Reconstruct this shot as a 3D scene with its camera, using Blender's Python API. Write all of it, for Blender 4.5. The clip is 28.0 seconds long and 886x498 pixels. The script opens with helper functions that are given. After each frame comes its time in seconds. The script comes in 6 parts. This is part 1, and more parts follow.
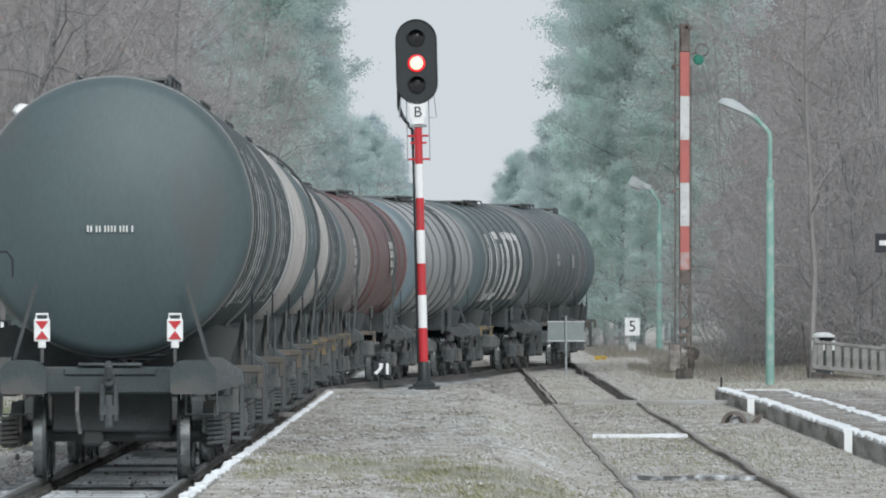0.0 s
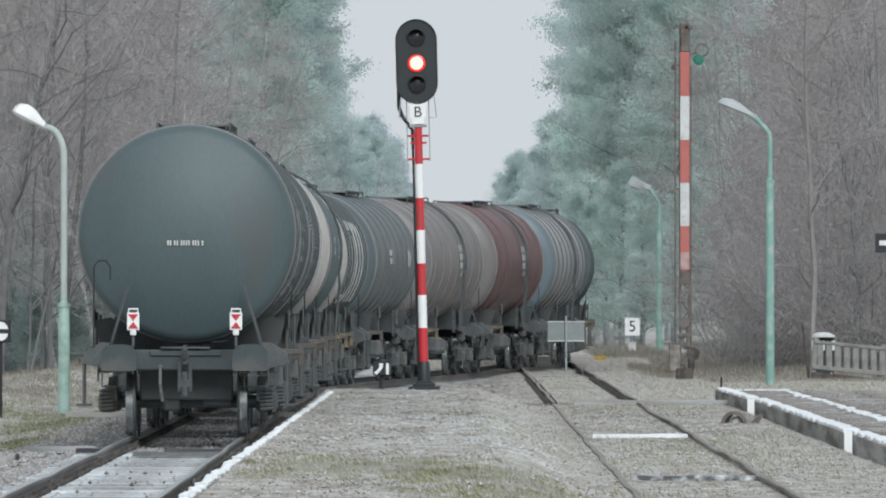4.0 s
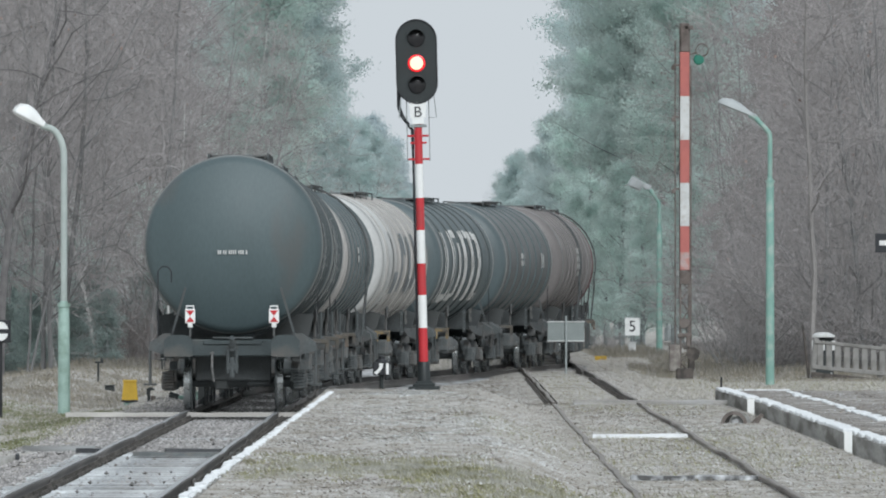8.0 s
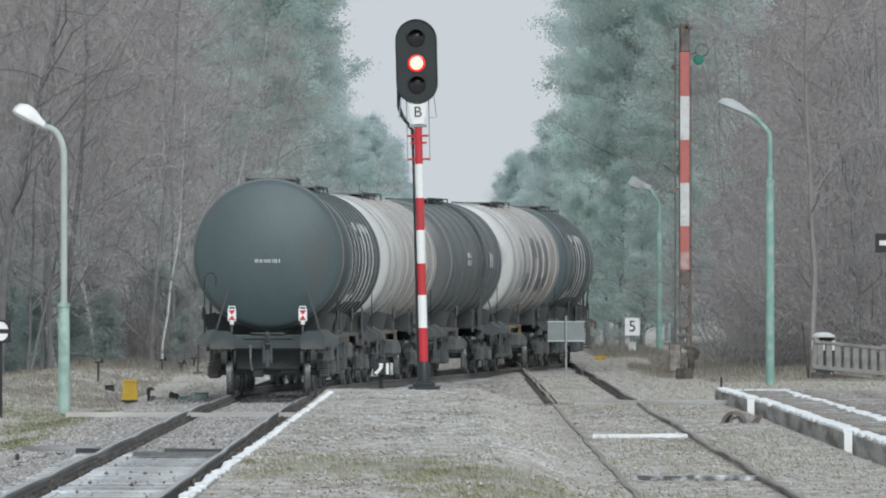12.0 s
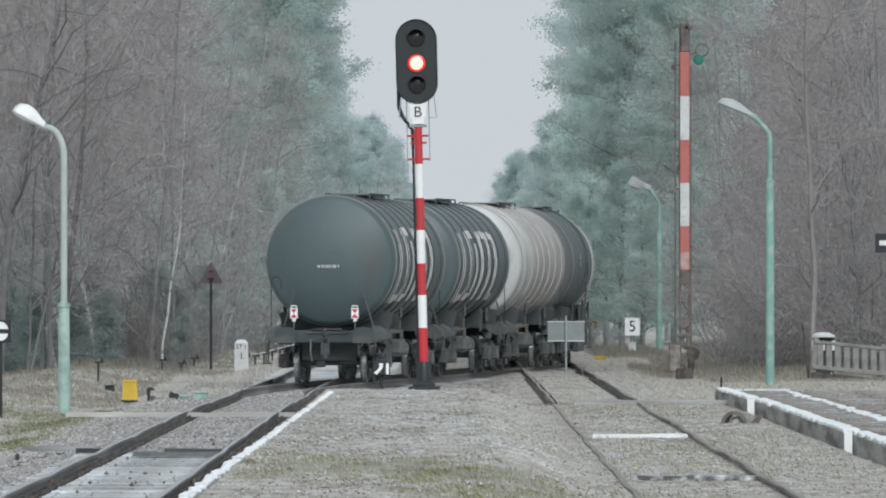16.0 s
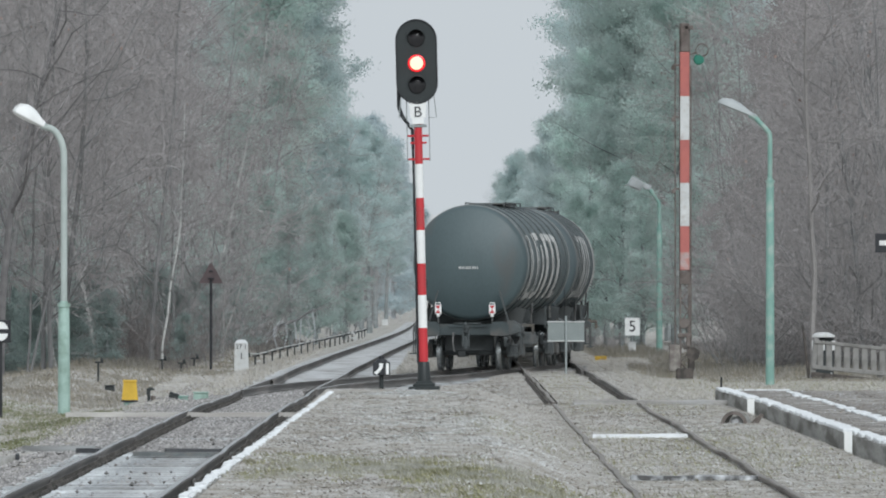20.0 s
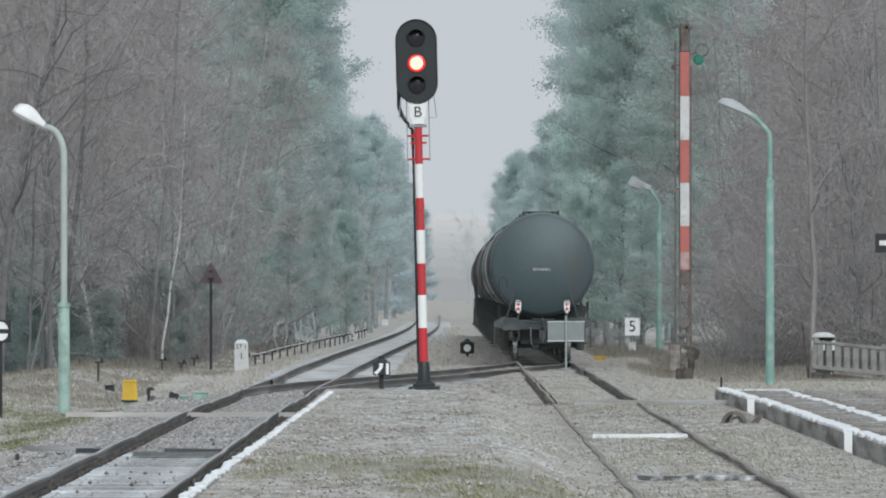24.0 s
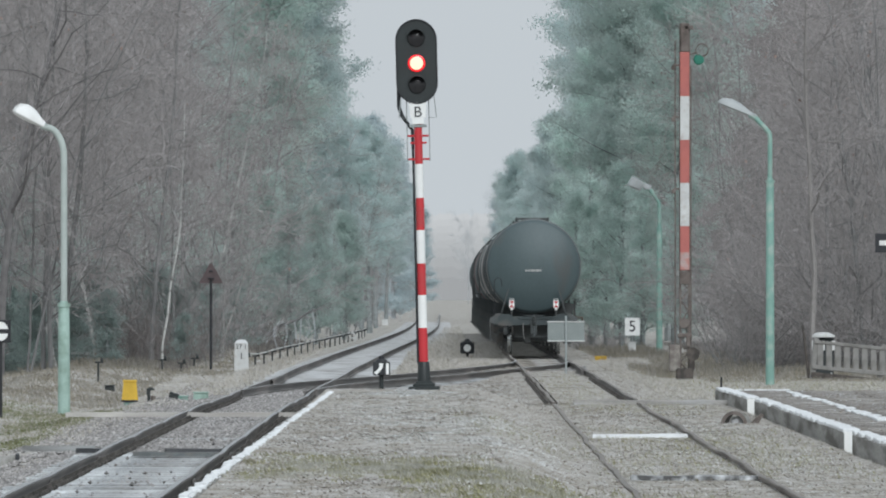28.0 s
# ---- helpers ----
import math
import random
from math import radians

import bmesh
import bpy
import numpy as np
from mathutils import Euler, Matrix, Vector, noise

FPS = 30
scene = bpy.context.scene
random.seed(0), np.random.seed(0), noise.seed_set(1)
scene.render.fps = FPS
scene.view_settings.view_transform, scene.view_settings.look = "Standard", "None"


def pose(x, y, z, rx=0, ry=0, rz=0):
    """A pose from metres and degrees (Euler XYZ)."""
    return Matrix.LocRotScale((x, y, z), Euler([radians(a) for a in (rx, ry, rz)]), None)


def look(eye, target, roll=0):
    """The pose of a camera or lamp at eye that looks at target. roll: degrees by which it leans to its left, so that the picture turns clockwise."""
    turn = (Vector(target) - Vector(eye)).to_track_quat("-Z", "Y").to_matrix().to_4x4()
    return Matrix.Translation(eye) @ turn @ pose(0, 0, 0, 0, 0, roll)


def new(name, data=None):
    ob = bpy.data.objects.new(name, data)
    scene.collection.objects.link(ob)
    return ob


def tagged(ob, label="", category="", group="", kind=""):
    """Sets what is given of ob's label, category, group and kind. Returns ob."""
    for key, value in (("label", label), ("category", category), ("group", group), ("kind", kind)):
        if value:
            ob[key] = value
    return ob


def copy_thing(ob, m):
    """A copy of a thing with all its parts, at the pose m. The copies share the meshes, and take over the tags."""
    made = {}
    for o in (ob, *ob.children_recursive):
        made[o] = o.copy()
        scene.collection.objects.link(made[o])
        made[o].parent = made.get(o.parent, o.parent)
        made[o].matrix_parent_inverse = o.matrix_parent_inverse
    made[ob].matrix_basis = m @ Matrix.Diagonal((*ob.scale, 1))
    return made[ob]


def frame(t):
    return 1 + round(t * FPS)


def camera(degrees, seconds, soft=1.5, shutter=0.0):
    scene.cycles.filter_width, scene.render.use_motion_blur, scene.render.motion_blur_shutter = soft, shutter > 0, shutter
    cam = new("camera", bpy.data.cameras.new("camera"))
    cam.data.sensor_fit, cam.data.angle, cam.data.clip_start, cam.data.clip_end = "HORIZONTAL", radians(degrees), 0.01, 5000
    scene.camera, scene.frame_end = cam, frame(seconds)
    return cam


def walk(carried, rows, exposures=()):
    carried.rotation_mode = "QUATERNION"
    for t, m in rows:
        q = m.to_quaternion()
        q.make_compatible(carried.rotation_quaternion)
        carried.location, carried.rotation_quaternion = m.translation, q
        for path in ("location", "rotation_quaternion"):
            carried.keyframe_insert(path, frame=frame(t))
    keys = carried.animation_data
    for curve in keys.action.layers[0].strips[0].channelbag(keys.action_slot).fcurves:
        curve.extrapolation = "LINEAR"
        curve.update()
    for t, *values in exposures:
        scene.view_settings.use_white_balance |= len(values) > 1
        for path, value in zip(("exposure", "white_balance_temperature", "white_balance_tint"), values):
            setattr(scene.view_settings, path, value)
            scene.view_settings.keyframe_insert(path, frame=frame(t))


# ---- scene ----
# Distances along the line (y) and across it (x) in metres from the camera; z = 0 is the rail head.
CAM_Z = 1.95
cam = camera(4.988, 28.0, soft=1.95)
EYE = (0.0, 0.0, CAM_Z)
STAND = look(EYE, (0.0, 240.0, CAM_Z + 1.0))
walk(cam, [(0.0, STAND), (28.0, STAND)], exposures=[(0.0, 0.62), (8.0, 0.55), (17.0, 0.49), (28.0, 0.40)])

# ---- light: foggy overcast day ----
SUN_ELEV, SUN_TURN = radians(34.5), radians(166)
world = bpy.data.worlds.new("overcast")
scene.world = world
world.use_nodes = True
wn, wl = world.node_tree.nodes, world.node_tree.links
sky = wn.new("ShaderNodeTexSky")
sky.sky_type, sky.sun_disc = "NISHITA", False
sky.sun_elevation, sky.sun_rotation = SUN_ELEV, SUN_TURN
sky.dust_density, sky.air_density = 6.0, 1.0
cloud = wn.new("ShaderNodeMixRGB")
cloud.inputs["Fac"].default_value = 0.96
cloud.inputs["Color2"].default_value = (5.55, 6.05, 6.45, 1)
wl.new(sky.outputs["Color"], cloud.inputs["Color1"])
bg = wn["Background"]
bg.inputs["Strength"].default_value = 0.077
wl.new(cloud.outputs["Color"], bg.inputs["Color"])
sun = new("sun", bpy.data.lights.new("sun", "SUN"))
sun.data.energy, sun.data.angle, sun.data.color = 1.5, radians(30), (0.935, 0.985, 1.02)
sun.matrix_basis = look((30, -120, 85), (0, 0, 0))


# ---- materials ----
def mat(name, base, rough=0.7, metal=0.0, var=0.25, scale=3.0, fine=40.0, bump=0.15, stain=None, amount=0.35,
        stain_scale=1.2, stretch=(1, 1, 1), tint=False, spread=0.0, spec=0.4, island=0.0, leaf=0.0):
    """A procedural surface: broad tone variation, fine grain, a stain colour in patches, and a little relief."""
    m = bpy.data.materials.new(name)
    m.use_nodes = True
    n, k = m.node_tree.nodes, m.node_tree.links
    b = n["Principled BSDF"]
    tc = n.new("ShaderNodeTexCoord")
    mp = n.new("ShaderNodeMapping")
    mp.inputs["Scale"].default_value = stretch
    k.new(tc.outputs["Object"], mp.inputs["Vector"])

    def tex(sc, detail=4.0):
        t = n.new("ShaderNodeTexNoise")
        t.inputs["Scale"].default_value, t.inputs["Detail"].default_value = sc, detail
        k.new(mp.outputs["Vector"], t.inputs["Vector"])
        return t.outputs["Fac"]

    def ramp(src, lo, hi, a, c):
        r = n.new("ShaderNodeMapRange")
        for key, v in zip(("From Min", "From Max", "To Min", "To Max"), (lo, hi, a, c)):
            r.inputs[key].default_value = v
        k.new(src, r.inputs["Value"])
        return r.outputs["Result"]

    def mix(kind, fac, a, c):
        x = n.new("ShaderNodeMixRGB")
        x.blend_type = kind
        for sock, v in zip(("Fac", "Color1", "Color2"), (fac, a, c)):
            if isinstance(v, bpy.types.NodeSocket):
                k.new(v, x.inputs[sock])
            else:
                x.inputs[sock].default_value = v if sock == "Fac" else (*v, 1)
        return x.outputs["Color"]

    colour = base
    if tint:
        oi = n.new("ShaderNodeObjectInfo")
        colour = oi.outputs["Color"]
    broad, grain = tex(scale), tex(fine, 3.0)
    colour = mix("MULTIPLY", 1.0, colour, mix("MIX", ramp(broad, 0.3, 0.7, 0, 1), (1 - var,) * 3, (1 + var,) * 3))
    colour = mix("MULTIPLY", 1.0, colour, mix("MIX", ramp(grain, 0.3, 0.7, 0, 1), (1 - var * 0.6,) * 3, (1 + var * 0.6,) * 3))
    if spread:
        oi = n.new("ShaderNodeObjectInfo")
        colour = mix("MULTIPLY", 1.0, colour, mix("MIX", oi.outputs["Random"], (1 - spread,) * 3, (1 + spread,) * 3))
    if island:
        ge = n.new("ShaderNodeNewGeometry")
        colour = mix("MULTIPLY", 1.0, colour, mix("MIX", ge.outputs["Random Per Island"], (1 - island,) * 3, (1 + island,) * 3))
    if stain:
        patch = ramp(tex(stain_scale, 6.0), 0.62 - amount * 0.5, 0.74 - amount * 0.3, 0, 1)
        colour = mix("MIX", patch, colour, stain)
    k.new(colour, b.inputs["Base Color"]) if isinstance(colour, bpy.types.NodeSocket) else None
    b.inputs["Metallic"].default_value = metal
    b.inputs["Specular IOR Level"].default_value = spec
    k.new(ramp(broad, 0.2, 0.8, max(rough - 0.12, 0.05), min(rough + 0.12, 1)), b.inputs["Roughness"])
    if leaf:
        tr, both = n.new("ShaderNodeBsdfTranslucent"), n.new("ShaderNodeMixShader")
        both.inputs["Fac"].default_value = leaf
        k.new(colour, tr.inputs["Color"])
        k.new(b.outputs["BSDF"], both.inputs[1])
        k.new(tr.outputs["BSDF"], both.inputs[2])
        k.new(both.outputs["Shader"], n["Material Output"].inputs["Surface"])
    if bump:
        bp = n.new("ShaderNodeBump")
        bp.inputs["Strength"].default_value, bp.inputs["Distance"].default_value = bump, 0.01
        k.new(grain, bp.inputs["Height"])
        k.new(bp.outputs["Normal"], b.inputs["Normal"])
    return m


FROST = (0.62, 0.65, 0.68)
M_TANK = mat("tank_paint", (0.1, 0.1, 0.1), 0.5, var=0.12, scale=0.8, fine=30, bump=0.04, tint=True,
             stain=(0.085, 0.088, 0.086), amount=0.10, stain_scale=0.9, stretch=(1, 1, 0.35), spec=0.5)
M_BAND = mat("tank_band", (0.1, 0.1, 0.1), 0.5, var=0.15, tint=True, bump=0.05)
M_GRIME = mat("dusty_steel", (0.118, 0.131, 0.133), 0.75, var=0.35, scale=2.5, fine=25, bump=0.2, stain=(0.14, 0.13, 0.12), amount=0.3, stain_scale=3)
M_BEAM = mat("beam_steel", (0.050, 0.064, 0.067), 0.55, var=0.25, scale=2, bump=0.1, stain=(0.11, 0.10, 0.09), amount=0.25)
M_FRAME = mat("dark_frame_steel", (0.075, 0.085, 0.087), 0.7, var=0.3, scale=2.5, fine=25, bump=0.15, stain=(0.10, 0.097, 0.094), amount=0.25)
M_WHEEL = mat("wheel_steel", (0.085, 0.095, 0.096), 0.5, metal=0.2, var=0.2, bump=0.05)
M_TREAD = mat("polished_tread", (0.42, 0.44, 0.44), 0.24, metal=0.9, var=0.1, bump=0.02)
M_YELLOW = mat("yellow_paint", (0.62, 0.40, 0.05), 0.5, var=0.15, stain=(0.2, 0.15, 0.08), amount=0.2, bump=0.05)
M_DIRTYYEL = mat("worn_step_paint", (0.30, 0.225, 0.11), 0.7, var=0.3, stain=(0.1, 0.09, 0.075), amount=0.4, stain_scale=4, tint=True)
M_WHITE = mat("white_paint", (0.78, 0.79, 0.78), 0.5, var=0.06, stain=(0.5, 0.49, 0.47), amount=0.15, bump=0.05)
M_OLDWHITE = mat("weathered_white", (0.54, 0.55, 0.545), 0.7, var=0.10, stain=(0.45, 0.44, 0.42), amount=0.2, stain_scale=9)
M_RED = mat("red_paint", (0.52, 0.035, 0.045), 0.5, var=0.1, stain=(0.35, 0.06, 0.06), amount=0.2, bump=0.05)
M_FADED = mat("faded_red_paint", (0.42, 0.13, 0.115), 0.6, var=0.15, stain=(0.42, 0.13, 0.11), amount=0.3, stain_scale=3)
M_BLACK = mat("black_paint", (0.022, 0.024, 0.028), 0.5, var=0.2, bump=0.05)
M_DARK = mat("dark_enamel", (0.024, 0.030, 0.031), 0.55, var=0.2)
M_GREEN = mat("green_mast_paint", (0.19, 0.34, 0.295), 0.6, var=0.12, scale=1.5, stain=(0.30, 0.40, 0.36), amount=0.3, stain_scale=4)
M_PALEGREEN = mat("pale_green_mast_paint", (0.33, 0.46, 0.41), 0.6, var=0.12, scale=1.5, stain=(0.23, 0.33, 0.28), amount=0.35, stain_scale=4)
M_LAMPW = mat("lamp_housing", (0.37, 0.395, 0.40), 0.45, var=0.06, bump=0.03)
M_GREY = mat("grey_steel", (0.30, 0.33, 0.33), 0.55, var=0.12, bump=0.05)
M_RUST = mat("rusty_lattice", (0.115, 0.095, 0.086), 0.85, var=0.4, scale=5, stain=(0.17, 0.15, 0.138), amount=0.4, stain_scale=4)
M_RAIL = mat("rusty_rail", (0.125, 0.12, 0.115), 0.75, var=0.3, scale=2, stain=(0.20, 0.185, 0.175), amount=0.3, stretch=(1, 0.15, 1))
M_HEAD = mat("worn_rail_head", (0.34, 0.35, 0.36), 0.35, metal=0.6, var=0.15, stretch=(1, 0.1, 1), bump=0.03)
M_SIDERAIL = mat("brown_rail", (0.25, 0.228, 0.21), 0.85, var=0.3, scale=2, stain=(0.11, 0.095, 0.085), amount=0.35, stretch=(1, 0.12, 1))
M_DULLHEAD = mat("dull_rail_head", (0.22, 0.205, 0.19), 0.7, var=0.2, stretch=(1, 0.1, 1))
M_CLIP = mat("rail_fastening", (0.07, 0.065, 0.06), 0.8, var=0.4, island=0.4)
M_SLEEPER = mat("frosted_sleeper", (0.32, 0.335, 0.345), 0.9, var=0.3, scale=4, fine=30, stain=(0.19, 0.185, 0.18), amount=0.35, spread=0.32, island=0.3)
M_TIMBER = mat("weathered_timber", (0.31, 0.30, 0.285), 0.9, var=0.3, scale=3, stain=(0.38, 0.39, 0.40), amount=0.25, stretch=(0.3, 3, 3))
M_OLDSLEEPER = mat("brown_sleeper", (0.21, 0.195, 0.175), 0.95, var=0.3, scale=4, fine=30, stain=(0.36, 0.36, 0.36), amount=0.3, spread=0.25)
M_STONE = mat("ballast_stone", (0.275, 0.265, 0.26), 0.95, var=0.3, island=0.42, scale=6, bump=0.3)
M_BALLAST = mat("ballast_bed", (0.255, 0.243, 0.235), 0.95, var=0.35, scale=2.6, fine=14, bump=0.6, stain=(0.42, 0.42, 0.42), amount=0.36, stretch=(1, 0.4, 1))
M_CONC = mat("old_concrete", (0.32, 0.315, 0.30), 0.9, var=0.2, scale=2, fine=16, stain=(0.14, 0.135, 0.12), amount=0.35, stain_scale=3, stretch=(1, 0.1, 1.4))
M_SNOW = mat("frost_crust", (0.70, 0.72, 0.735), 0.9, var=0.08, bump=0.4)
M_PAVE = mat("paving", (0.17, 0.156, 0.142), 0.9, var=0.35, scale=0.8, fine=12, stain=(0.345, 0.338, 0.325), amount=0.25, stain_scale=0.9, stretch=(1, 0.6, 1), island=0.2)
M_BARK = mat("grey_bark", (0.165, 0.165, 0.165), 0.95, var=0.3, scale=3, stretch=(1, 1, 0.3), bump=0.4, stain=(0.21, 0.212, 0.212), amount=0.3, spread=0.1)
M_TWIG = mat("rimed_twigs", (0.305, 0.287, 0.284), 0.95, var=0.15, bump=0, spread=0.08, island=0.15)
M_BIRCH = mat("birch_bark", (0.42, 0.42, 0.405), 0.85, var=0.15, scale=2, stain=(0.10, 0.095, 0.09), amount=0.22, stain_scale=5, stretch=(1, 1, 1.6))
M_PBARK = mat("pine_bark", (0.22, 0.24, 0.24), 0.95, var=0.3, scale=4, bump=0.5)
M_PINE = mat("pine_needles", (0.62, 0.71, 0.68), 0.8, var=0.16, scale=0.8, fine=5, bump=0, spread=0.15, island=0.2, stain=(0.55, 0.65, 0.62), amount=0.3, stain_scale=0.7, leaf=0.78)
# paler copy of the pine needles: distance haze put into the colour
M_HAZE = mat("hazed_pine_needles", (0.62, 0.71, 0.70), 0.85, var=0.15, scale=0.5, fine=3, bump=0, spread=0.08, island=0.15, stain=(0.66, 0.74, 0.745), amount=0.3, stain_scale=0.5, leaf=0.78)
# far trees: haze put into the colour; the fallen tree shares the pale twigs
M_FARHAZE = mat("haze_pale_needles", (0.55, 0.63, 0.65), 0.9, var=0.06, scale=0.4, fine=2, bump=0, spread=0.05, island=0.06, leaf=0.6)
M_FARTWIG = mat("pale_wood_and_hazed_twigs", (0.40, 0.42, 0.435), 0.95, var=0.06, bump=0, island=0.06)
M_LEAF = mat("dry_leaves", (0.24, 0.165, 0.14), 0.9, var=0.3, bump=0, island=0.4)
M_GRASS = mat("frosted_grass", (0.355, 0.33, 0.275), 0.95, var=0.2, scale=1.6, fine=5, bump=0, stain=(0.575, 0.557, 0.535), amount=0.5, stain_scale=1.5, island=0.55, stretch=(2.6, 0.8, 1))
M_MOSS = mat("green_turf", (0.27, 0.265, 0.14), 0.95, var=0.2, scale=0.9, bump=0, stain=(0.44, 0.435, 0.39), amount=0.45, stain_scale=1.1, island=0.4, stretch=(2, 0.6, 1))
M_STRAW = mat("dry_grass", (0.25, 0.225, 0.175), 0.95, var=0.2, scale=0.5, bump=0, stain=(0.38, 0.37, 0.35), amount=0.35, island=0.4)
M_GROUND = mat("frosted_ground", (0.285, 0.26, 0.22), 0.95, var=0.22, scale=2.6, fine=22, bump=0.5, stain=(0.47, 0.455, 0.435), amount=0.47, stain_scale=2.2, stretch=(1.9, 0.55, 1))


def lens_mat(name, colour, strength, rough=0.15):
    m = bpy.data.materials.new(name)
    m.use_nodes = True
    b = m.node_tree.nodes["Principled BSDF"]
    b.inputs["Base Color"].default_value = (*colour, 1)
    b.inputs["Roughness"].default_value = rough
    if strength:
        b.inputs["Emission Color"].default_value = (*colour, 1)
        b.inputs["Emission Strength"].default_value = strength
    return m


M_REDLIGHT = lens_mat("lit_red_lens", (1.0, 0.02, 0.03), 0.4)
M_HOTLIGHT = lens_mat("lit_lamp_core", (1.0, 0.27, 0.19), 2.3)
M_DEADLENS = lens_mat("unlit_lens", (0.02, 0.02, 0.022), 0.0)
M_GREENLENS = lens_mat("green_glass", (0.025, 0.17, 0.12), 0.0, 0.25)


# ---- mesh tools ----
def hull_template():
    bm = bmesh.new()
    pts = []
    for sx in (-1, 1):
        for sy in (-1, 1):
            for sz in (-1, 1):
                for ax in range(3):
                    pts.append((sx, sy, sz, ax))
                    p = [sx * 0.8, sy * 0.8, sz * 0.8]
                    p[ax] = (sx, sy, sz)[ax]
                    bm.verts.new(p)
    bmesh.ops.convex_hull(bm, input=bm.verts[:])
    bmesh.ops.recalc_face_normals(bm, faces=bm.faces[:])
    bmesh.ops.dissolve_limit(bm, angle_limit=0.01, verts=bm.verts[:], edges=bm.edges[:])
    bm.verts.index_update()
    where = [min(range(24), key=lambda i: sum((v.co[j] - (pts[i][j] if j == pts[i][3] else pts[i][j] * 0.8)) ** 2 for j in range(3))) for v in bm.verts]
    faces = [[where[v.index] for v in f.verts] for f in bm.faces]
    bm.free()
    return pts, faces


BOX_PTS, BOX_FACES = hull_template()


class Geo:
    """Gathers vertices and faces for one mesh."""

    def __init__(self):
        self.v, self.f = [], []

    def add(self, verts, faces):
        o = len(self.v)
        self.v.extend(verts)
        self.f.extend([[i + o for i in f] for f in faces])
        return self

    def box(self, c, size, ch=0.01, m=None):
        h = [s / 2 for s in size]
        ch = min(ch, *(x * 0.45 for x in h))
        vs = []
        for sx, sy, sz, ax in BOX_PTS:
            s = (sx, sy, sz)
            p = Vector([s[j] * (h[j] if j == ax else h[j] - ch) for j in range(3)])
            p = (m @ p) if m else p
            vs.append((p[0] + c[0], p[1] + c[1], p[2] + c[2]))
        return self.add(vs, BOX_FACES)

    def tube(self, path, radii, sides=8, caps=True, twist=0.0):
        """A round bar along a path; radii is one number or one for each point."""
        path = [Vector(p) for p in path]
        if not isinstance(radii, (list, tuple)):
            radii = [radii] * len(path)
        vs, fs = [], []
        u = None
        for i, p in enumerate(path):
            d = (path[min(i + 1, len(path) - 1)] - path[max(i - 1, 0)])
            d = d.normalized() if d.length > 1e-9 else Vector((0, 0, 1))
            if u is None:
                u = d.orthogonal().normalized()
            u = (u - d * u.dot(d))
            u = u.normalized() if u.length > 1e-6 else d.orthogonal().normalized()
            w = d.cross(u)
            for j in range(sides):
                a = 2 * math.pi * j / sides + twist
                q = p + (u * math.cos(a) + w * math.sin(a)) * radii[i]
                vs.append(q[:])
        for i in range(len(path) - 1):
            for j in range(sides):
                a, b = i * sides + j, i * sides + (j + 1) % sides
                fs.append([a, b, b + sides, a + sides])
        if caps:
            fs.append(list(range(sides))[::-1])
            fs.append([(len(path) - 1) * sides + j for j in range(sides)])
        return self.add(vs, fs)

    def lathe(self, profile, sides=48, axis="y", c=(0, 0, 0), close=False):
        """Turns (along, radius) pairs round an axis."""
        vs, fs = [], []
        for a, r in profile:
            for j in range(sides):
                t = 2 * math.pi * j / sides
                x, z = r * math.cos(t), r * math.sin(t)
                p = {"y": (x, a, z), "x": (a, x, z), "z": (x, z, a)}[axis]
                vs.append((p[0] + c[0], p[1] + c[1], p[2] + c[2]))
        n = len(profile)
        for i in range(n if close else n - 1):
            for j in range(sides):
                a, b = i * sides + j, i * sides + (j + 1) % sides
                k2 = ((i + 1) % n) * sides
                fs.append([a, b, k2 + (j + 1) % sides, k2 + j])
        return self.add(vs, fs)

    def prism(self, outline, y0, y1, m=None):
        """Extrudes an outline of (x, z) pairs from y0 to y1."""
        n = len(outline)
        vs = [(x, y0, z) for x, z in outline] + [(x, y1, z) for x, z in outline]
        if m:
            vs = [(m @ Vector(p))[:] for p in vs]
        fs = [list(range(n)), list(range(n, 2 * n))[::-1]]
        fs += [[i, i + n, (i + 1) % n + n, (i + 1) % n] for i in range(n)]
        return self.add(vs, fs)

    def mesh(self, name, smooth=False, turn=True):
        me = bpy.data.meshes.new(name)
        me.from_pydata(self.v, [], self.f)
        if turn:
            bm = bmesh.new()
            bm.from_mesh(me)
            bmesh.ops.recalc_face_normals(bm, faces=bm.faces[:])
            bm.to_mesh(me)
            bm.free()
        if smooth:
            me.polygons.foreach_set("use_smooth", [True] * len(me.polygons))
            me.set_sharp_from_angle(angle=radians(35))
        me.update()
        return me


def part(name, geo, material, parent=None, label="", smooth=False, turn=True, at=None):
    """Links a Geo or a mesh as one object under a thing or a part."""
    me = geo.mesh(name, smooth, turn) if isinstance(geo, Geo) else geo
    if not me.materials:
        me.materials.append(material)
    ob = new(name, me)
    if parent:
        ob.parent = parent
    if at:
        ob.matrix_basis = at
    return tagged(ob, label) if label else ob


def thing(name, m, label, category, group="", kind=""):
    ob = new(name)
    ob.empty_display_size = 0.2
    ob.matrix_basis = m
    return tagged(ob, label, category, group, kind)


